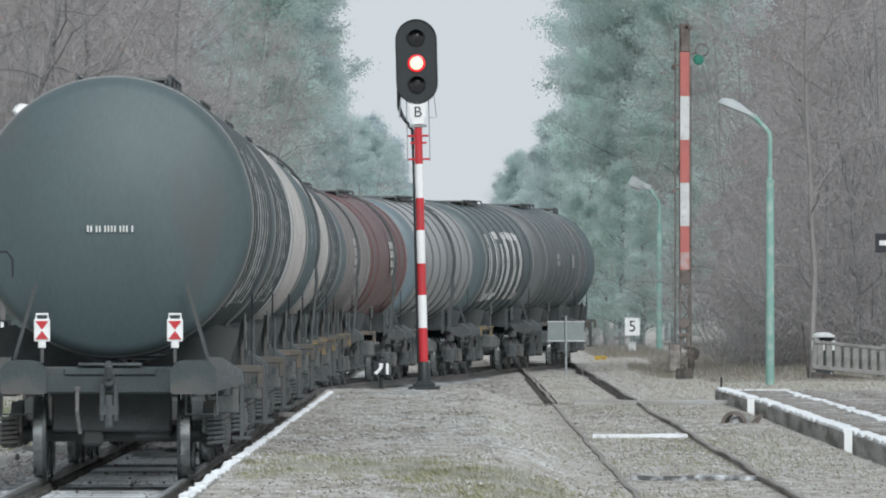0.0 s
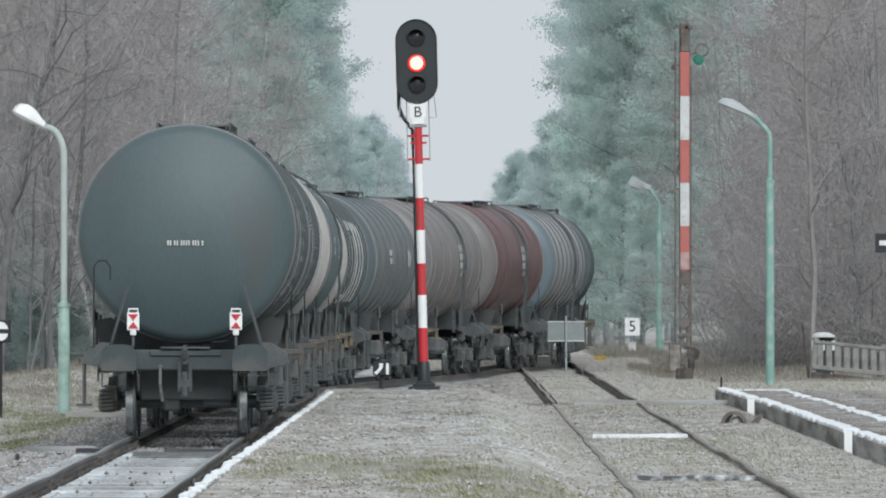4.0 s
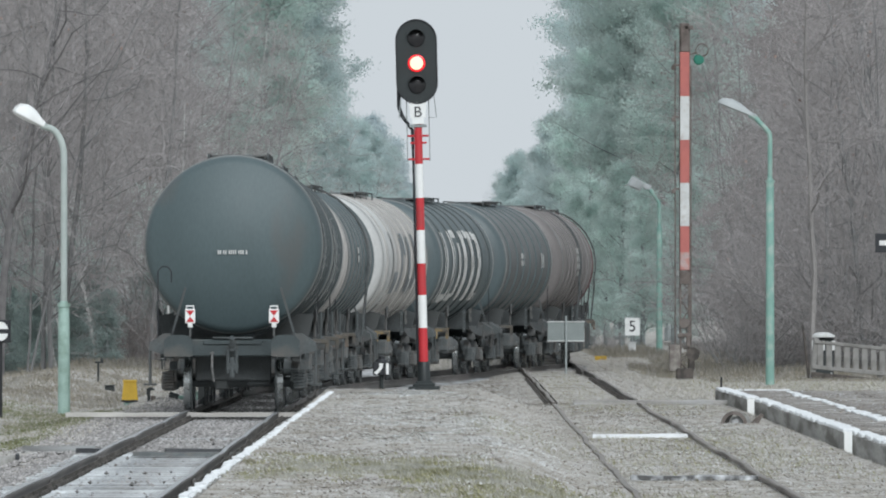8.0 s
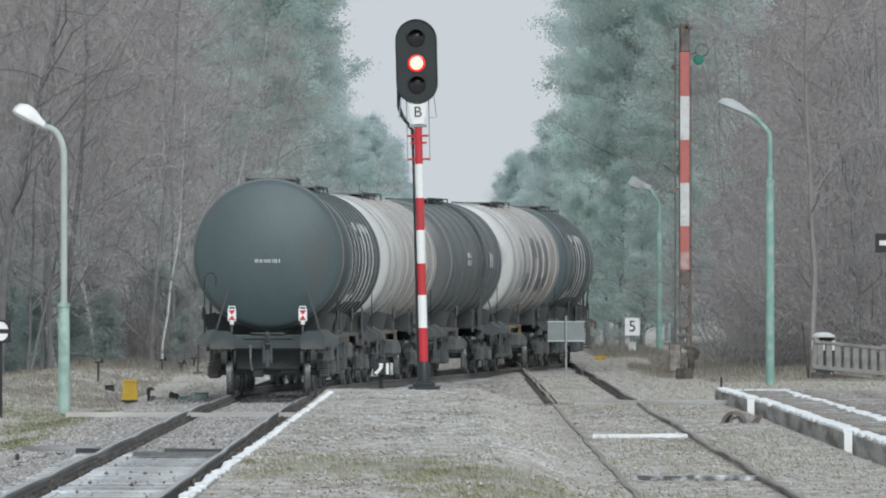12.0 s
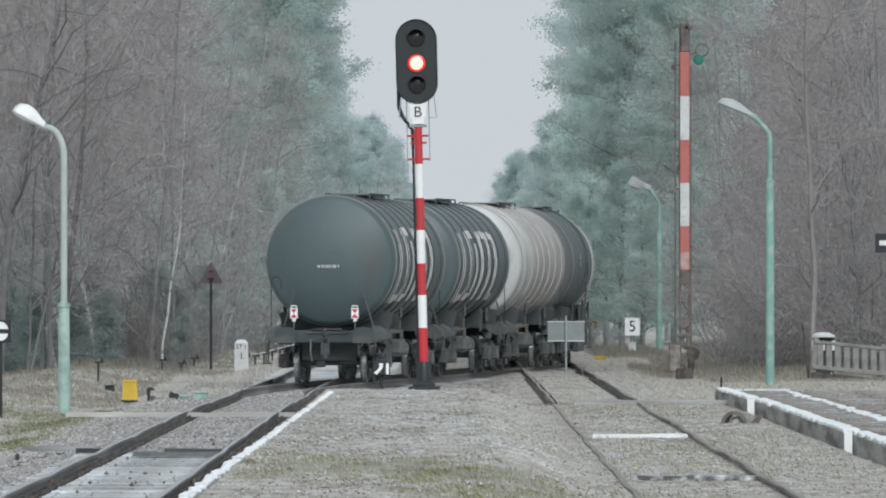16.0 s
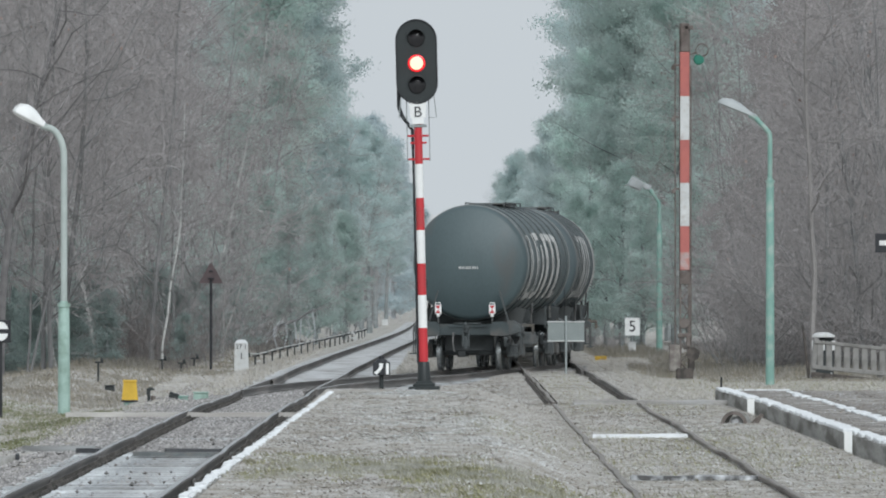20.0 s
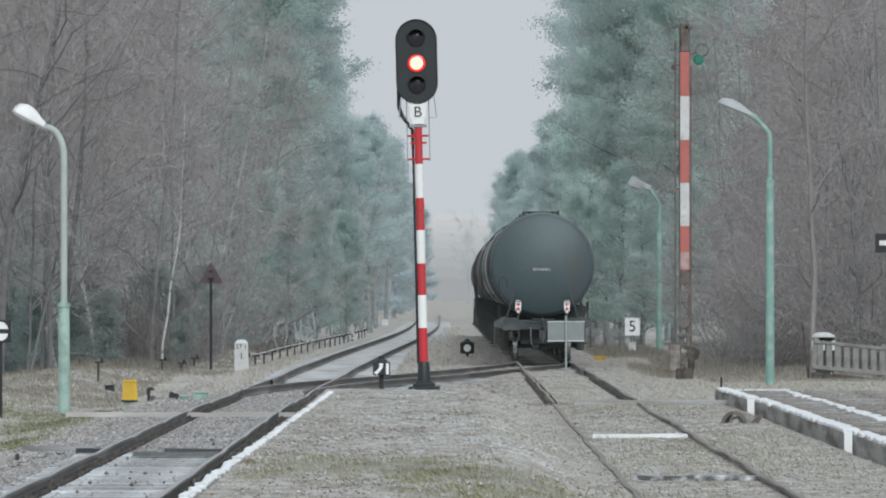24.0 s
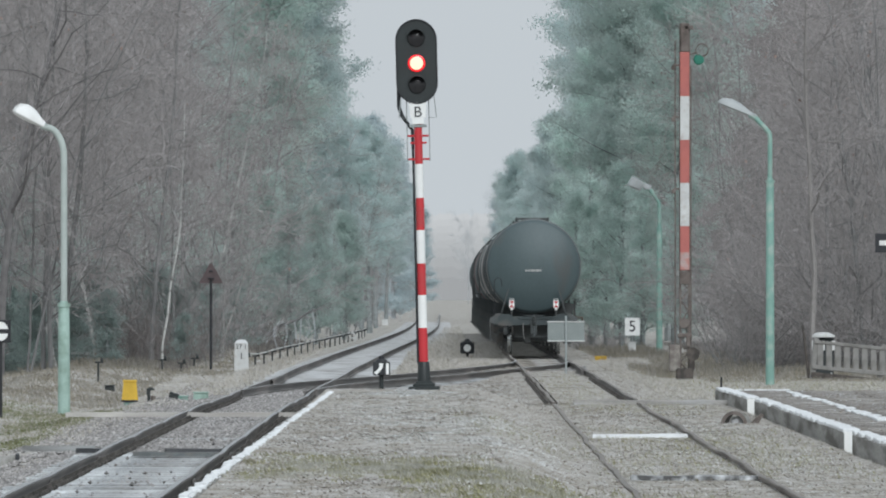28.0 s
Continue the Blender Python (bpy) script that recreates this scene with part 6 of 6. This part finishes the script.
fallen = thing("fallen_tree", pose(-5.4, 362, ground_z(-5.4, 362)), "fallen dead tree propped on its broken pale branches", "dead tree")
part("trunk", Geo().tube([(-0.9, 0, 0.55), (-0.35, 0.1, 0.92), (0.2, 0, 1.12), (0.8, -0.1, 1.5)], [0.07, 0.06, 0.05, 0.025], 7), M_BARK, fallen, smooth=True)
part("broken_limb", Geo().tube([(-0.62, -0.05, 0.5), (-0.58, -0.1, 0.82), (-0.42, -0.1, 1.02), (-0.18, -0.05, 1.06)], [0.05, 0.055, 0.045, 0.02], 7), M_FARTWIG, fallen, "pale barkless limb", smooth=True)
rf = random.Random(9)
for x in (-0.85, -0.5, -0.2, 0.1, 0.35, 0.55, 0.75):
    top = 0.6 + (x + 0.9) * 0.52
    part("branch", Geo().tube([(x, 0, top), (x + rf.uniform(-0.12, 0.12), rf.uniform(-0.2, 0.2), top * 0.55), (x + rf.uniform(-0.25, 0.25), rf.uniform(-0.3, 0.3), -0.05)], [0.022, 0.018, 0.01], 5), M_FARTWIG, fallen)
    part("branch", Geo().tube([(x, 0, top), (x + 0.25, 0.05, top + rf.uniform(-0.1, 0.2)), (x + rf.uniform(0.4, 0.6), 0.1, top + rf.uniform(-0.3, 0.3))], [0.018, 0.014, 0.006], 5), M_TWIG, fallen)
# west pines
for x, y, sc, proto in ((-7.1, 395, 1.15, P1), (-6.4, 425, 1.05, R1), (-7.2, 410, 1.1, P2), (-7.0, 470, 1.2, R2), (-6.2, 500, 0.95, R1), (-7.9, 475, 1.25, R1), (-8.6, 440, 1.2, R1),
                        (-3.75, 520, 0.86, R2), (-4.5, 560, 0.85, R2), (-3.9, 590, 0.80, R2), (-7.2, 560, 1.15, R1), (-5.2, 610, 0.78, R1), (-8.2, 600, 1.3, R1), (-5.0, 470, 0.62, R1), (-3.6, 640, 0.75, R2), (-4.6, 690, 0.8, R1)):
    plant(proto, x, y, rt.uniform(0, 360), sc, LPINE if proto in (P1, P2) else LHAZE, "pines along the line")
for x, y, sc in ((-5.6, 375, 0.75), (-5.0, 400, 0.8), (-4.4, 450, 0.8), (-4.6, 480, 0.9), (-6.6, 380, 0.9), (-11.8, 288, 0.8), (-11.0, 300, 0.7), (-7.8, 372, 0.8), (-9.6, 335, 0.75), (-10.8, 350, 0.8), (-8.9, 362, 0.8), (-13.0, 310, 0.9)):
    plant(P3, x, y, rt.uniform(0, 360), sc, LYOUNG, "young pines of the wood")

# low dark firs under the west trees
P4 = pine(48, 3.4, 0.02, 1.5, 34, mat("dark_fir_needles", (0.32, 0.39, 0.37), 0.9, var=0.25, scale=0.8, bump=0, island=0.25, leaf=0.5), 12, 0.2)
for x, y, sc in ((-11.5, 262, 0.75), (-10.9, 268, 0.6), (-11.9, 272, 0.8), (-12.6, 280, 1.0), (-10.2, 276, 0.55), (-9.3, 282, 0.6), (-8.0, 300, 0.6), (-7.4, 292, 0.4), (-8.8, 310, 0.8), (-7.2, 318, 0.6), (-6.9, 338, 0.6), (-10.4, 300, 0.8), (-7.9, 335, 0.8)):
    plant(P4, x, y, rt.uniform(0, 360), sc, "low dark green fir under the bare trees", "young firs of the wood")

S4 = shrub(34, 1.9, 30, mat("brown_brush_twigs", (0.21, 0.187, 0.18), 0.95, var=0.2, bump=0, island=0.25))
for i in range(34):
    y = rt.uniform(284, 375)
    x = rt.uniform(-0.0436 * y - 0.5, -7.2 if y < 320 else -6.4)
    plant(S4, x, y, rt.uniform(0, 360), rt.uniform(0.6, 1.2), "low dark brown brush on the wood floor", "undergrowth of the wood")
for i in range(16):
    y = rt.uniform(290, 360)
    plant(P4, rt.uniform(-0.0436 * y - 0.5, -7.4), y, rt.uniform(0, 360), rt.uniform(0.4, 0.85), "low dark green fir under the bare trees", "young firs of the wood")
for i in range(14):
    y = rt.uniform(266, 330)
    plant(S4, 0.0226 * y + 2.2 + 0.019 * y * rt.random(), y, rt.uniform(0, 360), rt.uniform(0.6, 1.1), "low dark brown brush on the wood floor", "undergrowth of the wood")

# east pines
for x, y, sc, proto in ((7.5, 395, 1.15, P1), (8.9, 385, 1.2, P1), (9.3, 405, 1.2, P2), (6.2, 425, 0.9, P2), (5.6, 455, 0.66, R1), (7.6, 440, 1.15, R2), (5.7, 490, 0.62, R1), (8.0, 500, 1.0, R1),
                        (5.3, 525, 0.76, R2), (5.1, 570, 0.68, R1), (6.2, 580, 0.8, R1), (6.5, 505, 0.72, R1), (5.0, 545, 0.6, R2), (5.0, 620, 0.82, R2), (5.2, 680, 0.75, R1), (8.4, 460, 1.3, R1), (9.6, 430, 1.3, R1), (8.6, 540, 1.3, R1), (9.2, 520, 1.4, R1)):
    plant(proto, x, y, rt.uniform(0, 360), sc, LPINE if proto in (P1, P2) else LHAZE, "pines along the line")
for x, y, sc in ((6.4, 400, 0.7), (7.4, 378, 0.85), (5.9, 405, 0.8), (9.0, 372, 0.9), (6.9, 392, 1.0), (5.6, 420, 0.9)):
    plant(P3, x, y, rt.uniform(0, 360), sc, LYOUNG, "young pines of the wood")

# east wood: scrub and thin bare trees
for i in range(46):
    y = 264 + 130 * (i / 46) + rt.uniform(-6, 6)
    edge = 0.0226 * y + (3.4 if y < 335 else 1.8)
    x = edge + (0.0436 * y + 1.5 - edge) * rt.random()
    plant(rt.choice((B1, B2, B4, B1, B3)), x, y, rt.uniform(0, 360), rt.uniform(0.85, 1.3), LBARE, "bare trees of the wood")
for i in range(34):
    y = rt.uniform(258, 350)
    x = 0.0226 * y + (1.7 if y < 300 else 2.6) + (0.020 * y) * rt.random()
    plant(rt.choice((S1, S2, S2)), x, y, rt.uniform(0, 360), rt.uniform(0.8, 1.35), LSHRUB, "undergrowth of the wood")
for x, y, sc in ((5.2, 372, 0.45), (5.7, 366, 0.4), (6.3, 370, 0.35)):
    plant(S1, x, y, rt.uniform(0, 360), sc, "low reddish scrub beside the siding", "undergrowth of the wood")

plant(W3, 9.4, 258, 200, 1.0, "pale-barked leafless tree standing in the scrub", "birches of the wood", -5.5)
for x, y, sc, proto in ((-5.0, 455, 0.75, B2), (-4.9, 490, 0.8, B4), (-5.4, 530, 0.8, B1), (-4.8, 560, 0.75, B4), (-5.0, 600, 0.8, B2), (-4.5, 640, 0.8, B4), (-5.8, 500, 0.8, B2)):
    plant(proto, x, y, rt.uniform(0, 360), sc, LBARE, "bare trees of the wood")
# far down the line, fading out in haze-coloured needles and twigs
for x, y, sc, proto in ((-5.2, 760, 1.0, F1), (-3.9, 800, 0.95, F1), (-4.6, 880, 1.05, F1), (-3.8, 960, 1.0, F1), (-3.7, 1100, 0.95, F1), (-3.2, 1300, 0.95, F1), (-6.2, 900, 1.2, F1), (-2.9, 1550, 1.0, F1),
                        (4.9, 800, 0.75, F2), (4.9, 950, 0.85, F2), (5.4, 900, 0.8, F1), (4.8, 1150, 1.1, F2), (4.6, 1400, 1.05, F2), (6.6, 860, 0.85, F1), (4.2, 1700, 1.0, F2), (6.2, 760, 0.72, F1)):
    plant(proto, x, y, rt.uniform(0, 360), sc, LFAR if proto is F1 else "distant bare tree coloured white for haze", "far trees")


# misty depth of the woods, far behind the trees: haze painted on glowing sheets
def backdrop(name, x0, x1, y, high, tone, label, vary=0.18, low=None):
    m = bpy.data.materials.new(name)
    m.use_nodes = True
    n, k = m.node_tree.nodes, m.node_tree.links
    n.remove(n["Principled BSDF"])
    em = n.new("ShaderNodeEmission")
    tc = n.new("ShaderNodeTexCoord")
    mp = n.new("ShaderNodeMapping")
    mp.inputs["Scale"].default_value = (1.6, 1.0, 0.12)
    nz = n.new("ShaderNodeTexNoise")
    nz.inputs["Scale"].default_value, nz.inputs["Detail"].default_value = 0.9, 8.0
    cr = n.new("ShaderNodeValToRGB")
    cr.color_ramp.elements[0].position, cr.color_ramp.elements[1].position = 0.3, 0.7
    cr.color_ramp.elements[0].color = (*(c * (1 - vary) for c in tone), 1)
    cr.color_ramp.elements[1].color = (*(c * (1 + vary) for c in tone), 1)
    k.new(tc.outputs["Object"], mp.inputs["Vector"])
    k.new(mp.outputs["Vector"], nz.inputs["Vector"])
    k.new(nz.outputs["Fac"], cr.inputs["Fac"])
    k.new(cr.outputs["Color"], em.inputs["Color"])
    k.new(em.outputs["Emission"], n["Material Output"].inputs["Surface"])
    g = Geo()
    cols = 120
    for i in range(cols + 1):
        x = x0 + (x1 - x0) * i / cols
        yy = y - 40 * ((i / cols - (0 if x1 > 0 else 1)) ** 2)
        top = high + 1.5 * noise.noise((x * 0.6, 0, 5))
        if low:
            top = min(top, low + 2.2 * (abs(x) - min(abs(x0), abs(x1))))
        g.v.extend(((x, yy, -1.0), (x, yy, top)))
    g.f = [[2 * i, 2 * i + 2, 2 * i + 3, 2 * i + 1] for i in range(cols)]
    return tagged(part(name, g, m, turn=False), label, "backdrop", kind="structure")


backdrop("backdrop_west", -75, -4.8, 720, 24, (0.113, 0.117, 0.120), "glowing grey sheet painted with the haze of the west wood", low=7.0)
backdrop("backdrop_east", 5.6, 75, 720, 24, (0.117, 0.115, 0.118), "glowing grey sheet painted with the haze of the east wood", low=7.0)
# the line's far end: glowing haze sheets, paler and higher with each step back
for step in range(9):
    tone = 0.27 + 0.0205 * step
    backdrop("backdrop_far_%d" % (step + 1), -80, 80, 2400 + 120 * step, 5.0 + 2.8 * step, (tone, tone * 1.045, tone * 1.08), "pale glowing sheet of painted haze closing the far end of the line", 0.012)

# ---- what moves ----
SPEED, SLOWING, TAIL = 7.74, 0.0074, 104.73
arc_y = [90 + 0.5 * i for i in range(1100)]
arc_x = [line_turnout(y) for y in arc_y]
arc_s = [0.0]
for i in range(1, len(arc_y)):
    arc_s.append(arc_s[-1] + math.hypot(arc_y[i] - arc_y[i - 1], arc_x[i] - arc_x[i - 1]))


def on_line(s):
    y = float(np.interp(s, arc_s, arc_y))
    return Vector((line_turnout(y), y, -dip(y))), math.atan2(-(line_turnout(y + 0.5) - line_turnout(y - 0.5)), 1.0)


def motions():
    """The train rolls away down the main line and over the crossover into the siding."""
    times = [0.5 * i for i in range(57)]
    start = float(np.interp(TAIL, arc_y, arc_s))
    for k, wagon in enumerate(TRAIN):
        bogies = sorted([o for o in wagon.children if o.name.startswith("bogie")], key=lambda o: o.matrix_basis.translation.y)
        rows, turns = [], ([], [])
        for t in times:
            mid = start + SPEED * t - SLOWING * t * t + WAGON * (k + 0.5)
            (a, ra), (b, rb) = on_line(mid - 4.75), on_line(mid + 4.75)
            d = b - a
            rz = math.atan2(-d.x, d.y)
            c = (a + b) / 2
            rows.append((t, pose(c.x, c.y, c.z, math.degrees(math.atan2(d.z, d.y)), 0, math.degrees(rz))))
            for q, r in ((0, ra), (1, rb)):
                turns[q].append((t, pose(0, (-4.75, 4.75)[q], 0, 0, 0, math.degrees(r - rz))))
        walk(wagon, rows)
        for bogie, turn in zip(bogies, turns):
            walk(bogie, turn)
            if k < 2:
                spin = [(i / 15, pose(0, 0, 0.46, -math.degrees((SPEED - SLOWING * i / 15) * i / 15 / 0.46))) for i in range(421)]
                for ws in [o for o in bogie.children if o.name.startswith("wheelset")]:
                    y = ws.matrix_basis.translation.y
                    walk(ws, [(t, Matrix.Translation((0, y, 0)) @ m) for t, m in spin])


motions()
